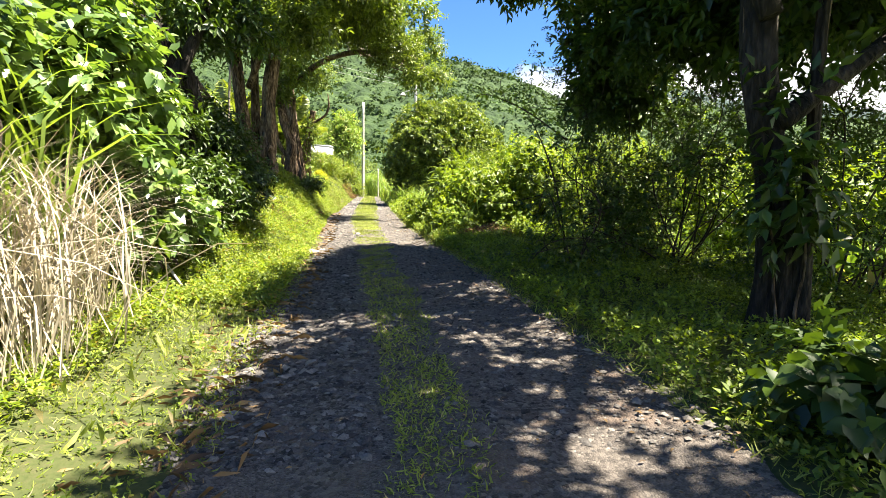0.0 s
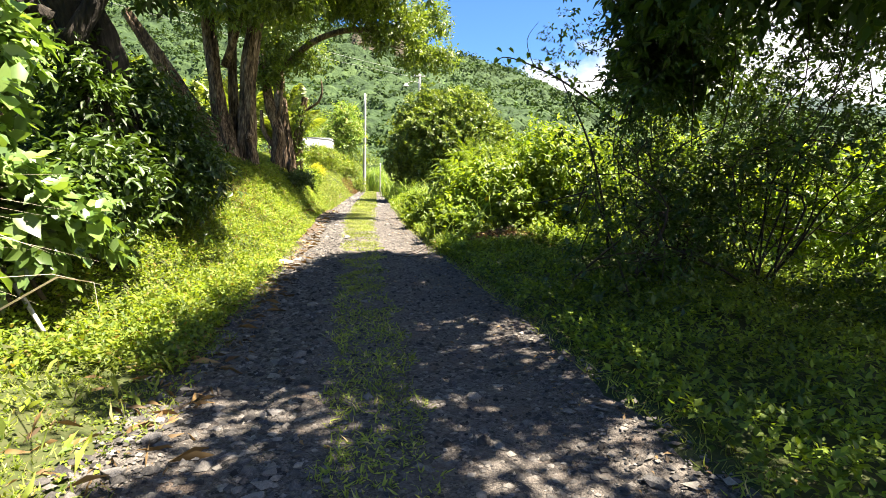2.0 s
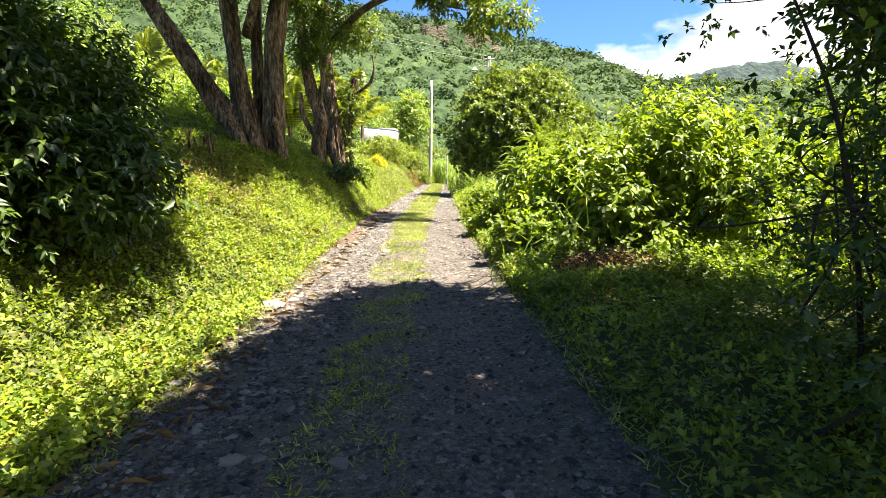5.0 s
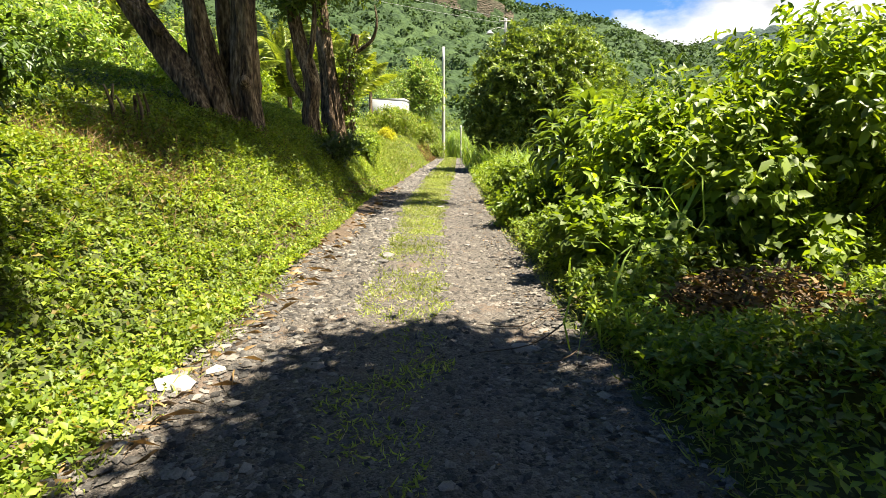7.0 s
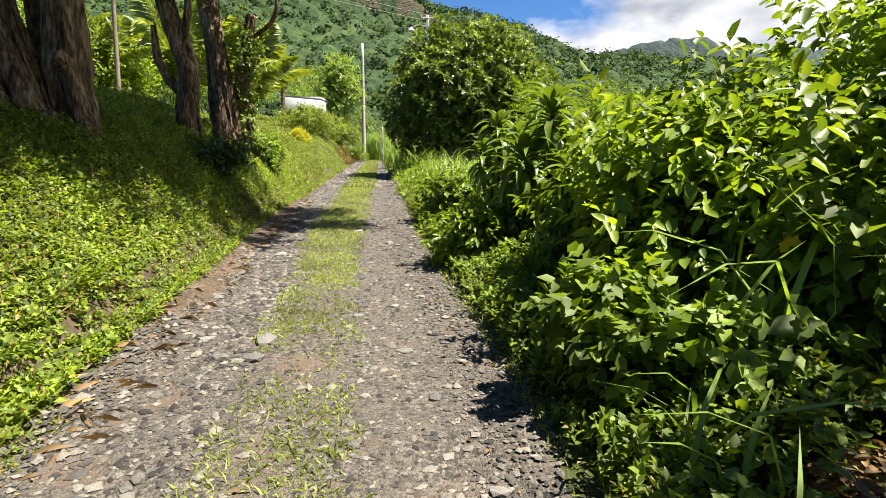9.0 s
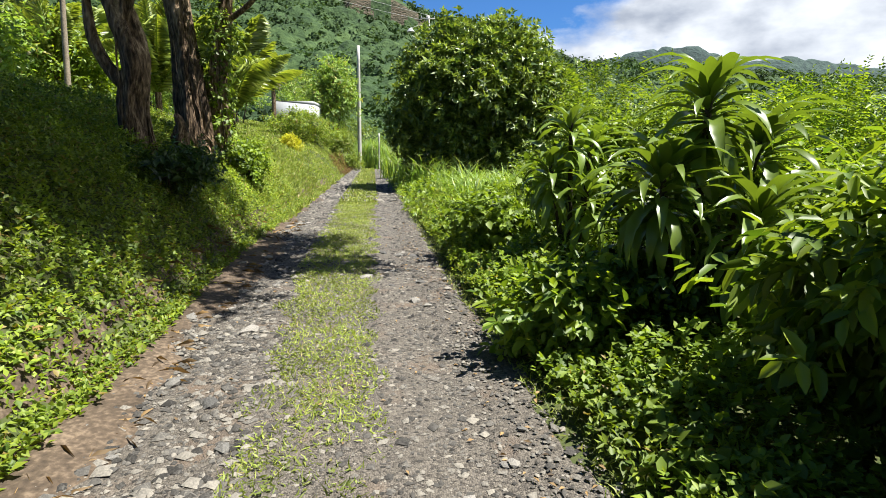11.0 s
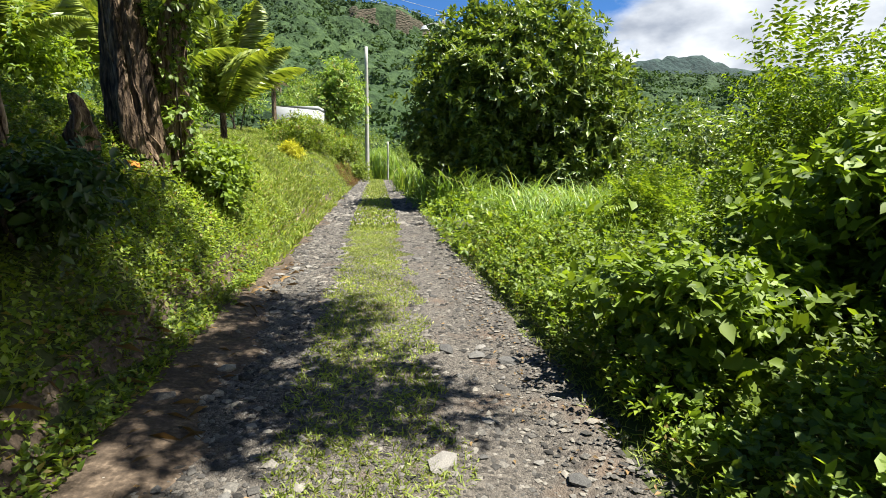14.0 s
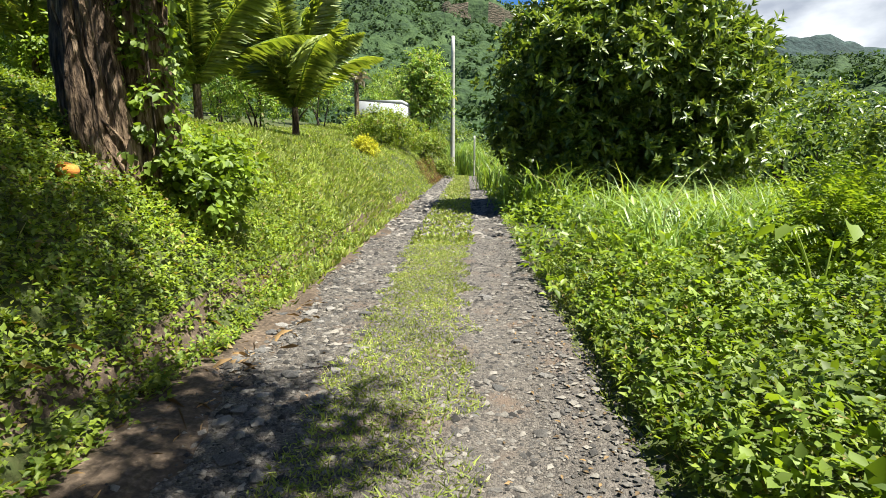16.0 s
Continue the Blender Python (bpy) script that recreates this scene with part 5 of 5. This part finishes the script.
# ---- palms ----


def palm(x, y, trunk_h, fronds, length, label, mat, lean=0.0, droop=0.36, r=0.16, mat_trunk=None):
    z0 = float(land(x, y))
    e = empty("coconut_palm", x, y, z0, label, "palm tree", "palms on the bank")
    top = np.array([x + lean, y, z0 + trunk_h])
    limb("trunk", [(x, y, z0 - 0.2), (x + lean * 0.4, y, z0 + trunk_h * 0.5), tuple(top)], [r, r * 0.8, r * 0.7], mat_trunk or M_BARK, e, 9, 0.05)
    for k in range(fronds):
        a = k * 2.4 + rng.uniform(-0.3, 0.3)
        el = 1.46 - 0.85 * (k / fronds) ** 1.3
        L = length * rng.uniform(0.8, 1.1)
        d0 = np.array([math.cos(a) * math.cos(el), math.sin(a) * math.cos(el), math.sin(el)])
        f = np.linspace(0, 1, 84)[:, None]
        R = top + d0 * L * f - np.array([0, 0, droop * L]) * f ** 2.2
        T = unit(np.gradient(R, axis=0))
        S = unit(np.cross(T, np.array([0, 0, 1.0])))
        U = np.cross(S, T)
        w = 0.17 * L * np.sin(np.clip(f * 2.6 + 0.4, 0, 3.05))
        P, D, N_ = np.concatenate([R, R])[8:], np.concatenate([S + 0.7 * T - 0.5 * U, -S + 0.7 * T - 0.5 * U])[8:], np.concatenate([U, U])[8:]
        me = leaf_mesh("frond", P, D + 0.12 * rng.normal(size=P.shape), N_, np.concatenate([w, w])[8:, 0], np.full(len(P), 0.0052 * L), "blade")
        fr = put("frond", me, mat, e)
        limb("rib", [tuple(R[0]), tuple(R[28]), tuple(R[56]), tuple(R[-1])], [0.05, 0.03, 0.018, 0.005], M_CANE, fr, 5)
    hold(e)


palm(-10.8, 36, 1.3, 18, 6.0, "young coconut palm with arching green fronds", M_PALM)
palm(-9.2, 40, 1.2, 20, 6.8, "coconut palm with a wide spray of fronds", M_PALM)
palm(-8.5, 26.6, 5.4, 14, 2.8, "slender pale-trunked palm behind the trees", M_PALM, 0.3, 0.6, 0.07, M_PALEBARK)
palm(-11.6, 31.0, 1.2, 14, 3.4, "low coconut palm on the lawn", M_PALM)
palm(-13.5, 27.0, 2.0, 14, 3.2, "coconut palm on the lawn", M_PALM)
palm(-11.2, 55.0, 3.2, 12, 2.0, "dry-crowned palm in front of the white house", M_STRAW, 0.0, 0.7, 0.2)
palm(-15.0, 35.0, 2.5, 14, 3.4, "palm among the far bushes", M_PALM)

# ---- the far end ----
shrub("hedge", -8.2, 50.5, 2.7, 4.0, 1.9, 11000, 0.16, 0.5, "diamond", M_COVER, "thick green hedge on the far bank", 0.0, 34, 0.45, stems=3)
shrub("hedge", -6.9, 55.5, 1.5, 2.8, 1.8, 6000, 0.16, 0.5, "diamond", M_COVER, "green hedge beside the pole", 0.0, 20, 0.6, stems=3)
shrub("hedge", -5.95, 60.2, 0.8, 1.0, 1.5, 3000, 0.15, 0.5, "diamond", M_COVER, "low green hedge end at the foot of the pole", 0.0, 14, 0.4, stems=3)
x, y = scatter(1000, 49, 61, -2.2, -1.15)
cover("dry_stems", x, y, 0.14, 0.14, "diamond", M_LITTER, "dry brown cut stems below the hedge", 0.2, 4, category="dry brush")
shrub("yellow_bush", -6.6, 40.7, 0.6, 0.4, 0.5, 4200, 0.07, 0.6, "diamond", M_YELLOW, "small round bright yellow bush", 0.0, 10, 0.25, stems=3)
for bx, by, rx, h, n in ((-11.4, 27.6, 1.5, 2.6, 4500), (-12.8, 23.4, 1.7, 2.6, 4500), (-10.9, 31.6, 1.3, 2.2, 4000), (-12.5, 33, 2.0, 3.0, 5000), (-15.5, 30, 2.4, 3.6, 5000), (-18.5, 26, 2.6, 4.0, 5000), (-17.0, 38, 2.6, 5.5, 6000), (-13.0, 44, 2.2, 4.5, 5500), (-16.5, 47, 2.6, 6.0, 6000),
                         (-14.2, 56, 2.2, 5.0, 5000), (-21.0, 33, 3.0, 6.5, 6000), (-11.0, 63, 2.4, 5.5, 5000), (-19.0, 20, 2.2, 4.0, 4500), (-14.5, 20, 1.6, 2.2, 3500), (-22, 14, 2.6, 5, 4500)):
    shrub("garden_bush", bx, by, rx, rx, h, n, 0.2, 0.45, "diamond", M_SHRUB if int(abs(bx) * 10) % 2 else M_CANE, "mixed light green garden bush beyond the lawn", 0.1, 18, rx * 0.36, "garden bushes", r=0.05, stems=4)
shrub("garden_bush", -7.5, 60.8, 1.7, 1.5, 8.6, 8000, 0.32, 0.45, "diamond", M_CANE, "tall papaya-like tree beside the utility pole", 1.0, 30, 0.62, r=0.08, stems=5)
for bx, by, rx, h in ((-8.5, 78, 3.0, 6.0), (-5.5, 84, 2.6, 3.2), (-2.0, 86, 3.0, 5.5), (1.5, 76, 2.6, 5.0), (-1.5, 70, 1.6, 2.6), (4.5, 62, 3.0, 5.5), (-12, 72, 3.2, 7.0), (0.5, 58, 1.5, 2.2)):
    shrub("far_tree", bx, by, rx, rx, h, 3000, 0.34, 0.45, "diamond", M_TREE, "leafy green tree closing the end of the track", 0.1, 18, rx * 0.36, "far trees", "tree", r=0.09, stems=4)
for i in range(26):
    bx, by = float(rng.uniform(9, 62)), float(rng.uniform(48, 105))
    if bx > by * 0.75:
        continue
    s = float(rng.uniform(2.5, 4.5))
    shrub("far_tree", bx, by, s, s, float(rng.uniform(4.5, 8.0)), 1700, 0.5, 0.45, "diamond", M_WOOD if i % 3 else M_TREE, "spreading forest tree beyond the meadow", 0.3, 18, s * 0.36, "forest trees", "tree", r=0.14, stems=4)
for i in range(16):
    bx, by = float(rng.uniform(-70, -22)), float(rng.uniform(45, 105))
    s = float(rng.uniform(2.5, 4.5))
    shrub("far_tree", bx, by, s, s, float(rng.uniform(5, 9)), 1700, 0.5, 0.45, "diamond", M_TREE, "spreading forest tree behind the gardens", 0.3, 18, s * 0.36, "forest trees", "tree", r=0.14, stems=4)

# ---- house, poles and wires ----


def box(name, x0, x1, y0, y1, z0, z1, mat, parent, tilt=0.0):
    V = [(x0, y0, z0), (x1, y0, z0), (x1, y1, z0), (x0, y1, z0), (x0, y0, z1), (x1, y0, z1 - tilt), (x1, y1, z1 - tilt), (x0, y1, z1)]
    F = [(0, 3, 2, 1), (4, 5, 6, 7), (0, 1, 5, 4), (1, 2, 6, 5), (2, 3, 7, 6), (3, 0, 4, 7)]
    return put(name, mesh_from(name, V, F), mat, parent)


hz = float(land(-10.2, 58))
house = empty("house", -10.2, 59, hz, "low white house behind the hedge", "house")
box("wall", -11.9, -8.55, 57.0, 61.0, hz - 0.5, 5.5, M_WHITE, house, 0.28)
box("roof", -11.88, -8.57, 57.02, 60.98, 5.504, 5.54, M_ROOF, house, 0.28)
win = box("window", -10.6, -9.7, 56.95, 56.998, 4.1, 4.75, M_WHITE, house)
box("pane", -10.55, -9.75, 56.94, 56.948, 4.15, 4.7, M_GLASS, win)
hold(house)
for c in house.children:
    for g in c.children:
        g.matrix_parent_inverse = Matrix.Identity(4)


def pole(x, y, z1, label, arm=True):
    z0 = float(land(x, y))
    e = empty("utility_pole", x, y, z0, label, "utility pole", "poles along the track")
    limb("shaft", [(x, y, z0 - 0.3), (x, y, 4.0), (x, y, z1)], [0.19, 0.17, 0.13], M_POLE, e, 10)
    if not arm:
        hold(e)
        return
    limb("cross_arm", [(x - 0.55, y - 0.16, z1 - 0.25), (x + 0.55, y - 0.16, z1 - 0.25)], [0.05, 0.05], M_POLE, e, 6)
    for k in (-0.5, 0.0, 0.5):
        limb("insulator", [(x + k, y - 0.16, z1 - 0.25), (x + k, y - 0.16, z1 - 0.05)], [0.04, 0.03], M_WHITE, e, 6)
    hold(e)


pole(-5.67, 62.8, 10.9, "pale concrete utility pole beside the far track", False)
pole(0.45, 56.0, 11.9, "concrete utility pole behind the mango tree")
lamp = empty("street_lamp", -0.3, 55.8, 10.6, "white street lamp on the utility pole", "street lamp")
limb("arm", [(0.4, 55.8, 11.0), (-0.2, 55.7, 11.1), (-0.8, 55.6, 10.9)], [0.03, 0.03, 0.025], M_POLE, lamp, 6)
limb("shade", [(-0.8, 55.6, 10.92), (-0.85, 55.6, 10.75), (-0.85, 55.6, 10.6)], [0.05, 0.22, 0.34], M_WHITE, lamp, 10)
hold(lamp)
pole(-30, 34, 15.5, "concrete utility pole on the hillside")
post = empty("fence_post", -4.15, 66, float(land(-4.15, 66)), "short weathered post by the far track", "post")
limb("shaft", [(-4.15, 66, -0.2), (-4.15, 66, 1.5), (-4.15, 66, 3.4)], [0.09, 0.085, 0.08], M_POLE, post, 8)
hold(post)
for k in range(2):
    a, b = np.array([0.45 - 0.5 * k, 55.84, 11.9 - 0.35 * k]), np.array([-30 - 0.5 * k, 33.84, 15.4 - 0.9 * k])
    pts = [tuple(a + (b - a) * f - np.array([0, 0, 2.4 * f * (1 - f)])) for f in np.linspace(0, 1, 9)]
    V, F = tube(pts, [0.012] * 9, 5)
    put("power_line", mesh_from("power_line", V, F), M_WIRE, None, "thin grey power line strung between poles", "cable", "power lines", smooth=True)

# ---- stones on the track ----


def pebble(seed, flat):
    r = np.random.default_rng(seed)
    bm = bmesh.new()
    bmesh.ops.create_icosphere(bm, subdivisions=1, radius=1.0)
    k = r.normal(size=(4, 3))
    for v in bm.verts:
        s = 1 + 0.18 * math.sin(3 * v.co.dot(Vector(k[0]))) + 0.14 * math.sin(2 * v.co.dot(Vector(k[1])))
        v.co = Vector((v.co.x * s * 1.25, v.co.y * s * 0.9, v.co.z * s * flat))
    me = bpy.data.meshes.new("stone")
    bm.to_mesh(me)
    bm.free()
    me.materials.append(M_STONE)
    return me


def grit(n, y0=2.0, y1=30.0, k=1.0):
    """Loose chippings, each a small angular lump."""
    O = np.array([(1, 0, 0), (-1, 0, 0), (0, 1, 0), (0, -1, 0), (0, 0, 1), (0, 0, -1)], float)
    T = np.array([(0, 2, 4), (2, 1, 4), (1, 3, 4), (3, 0, 4)])
    y = y0 + (y1 - y0) * rng.random(n)
    u = rng.uniform(-1.45, 1.4, n)
    keep = (np.abs(u - 0.06) > 0.28) | (rng.random(n) < 0.45)
    y, u = y[keep], u[keep]
    n = len(y)
    x = road_mid(y) + across(y, u)
    s = rng.gamma(3.0, 0.0042, n).clip(0.005, 0.05) * np.where(u < -0.3, 1.15, 0.92) * k
    big = (rng.random(n) < 0.03) & (u < -0.2)
    s = np.where(big, rng.uniform(0.022, 0.045, n), s)
    V = O[None] * rng.uniform(0.55, 1.4, (n, 6, 1))
    V = V * np.stack([rng.uniform(0.8, 1.5, n), rng.uniform(0.7, 1.1, n), rng.uniform(0.35, 0.7, n)], 1)[:, None] * s[:, None, None]
    a = rng.uniform(0, 6.28, n)
    c, sn = np.cos(a)[:, None], np.sin(a)[:, None]
    X, Y = V[..., 0] * c - V[..., 1] * sn, V[..., 0] * sn + V[..., 1] * c
    W = np.stack([X + x[:, None], Y + y[:, None], V[..., 2] + (land(x, y) + s * 0.12)[:, None]], 2)
    return mesh_from("gravel", W.reshape(-1, 3), (T[None] + (np.arange(n) * 6)[:, None, None]).reshape(-1, 3))


put("gravel", grit(9000, 30.0, 62.0, 3.0), M_GRIT, road, "coarse grey gravel of the far track", kind="stuff")
put("gravel", grit(64000), M_GRIT, road, "loose grey gravel", kind="stuff")
kinds = [pebble(20 + i, 0.38 + 0.08 * (i % 3)) for i in range(7)]
spots = [(-1.16, 10.57, 0.11), (-1.0, 10.75, 0.06), (-0.64, 14.13, 0.09), (-0.62, 13.78, 0.085), (-1.55, 12.2, 0.10), (0.0, 18.54, 0.07), (-0.54, 21.2, 0.08), (-0.06, 20.94, 0.08), (-0.3, 21.1, 0.07),
         (-2.2, 20.77, 0.07), (-2.06, 22.35, 0.055), (-2.68, 23.25, 0.05), (-2.6, 23.5, 0.05), (-2.6, 24.6, 0.07), (0.03, 5.72, 0.07), (0.5, 7.45, 0.05), (-0.06, 7.49, 0.06)]
for i in range(240):
    sy = float(rng.uniform(2.5, 27))
    su = float(rng.uniform(-1.45, -0.35)) if i % 4 else float(rng.uniform(0.4, 1.3))
    spots.append((float(road_mid(sy)) + su, sy, float(rng.gamma(3.5, 0.007)) + 0.012))
for i, (sx, sy, s) in enumerate(spots):
    me = kinds[i % 7]
    if i < 2:
        me = me.copy()
        me.materials.clear()
        me.materials.append(M_PALESTONE)
    st = new("stone", me)
    st.parent = road
    st.matrix_basis = pose(sx, sy, float(land(sx, sy)) + s * 0.12, 6 * math.sin(i), 6 * math.cos(i * 2), i * 47 % 360) @ Matrix.Scale(s, 4)
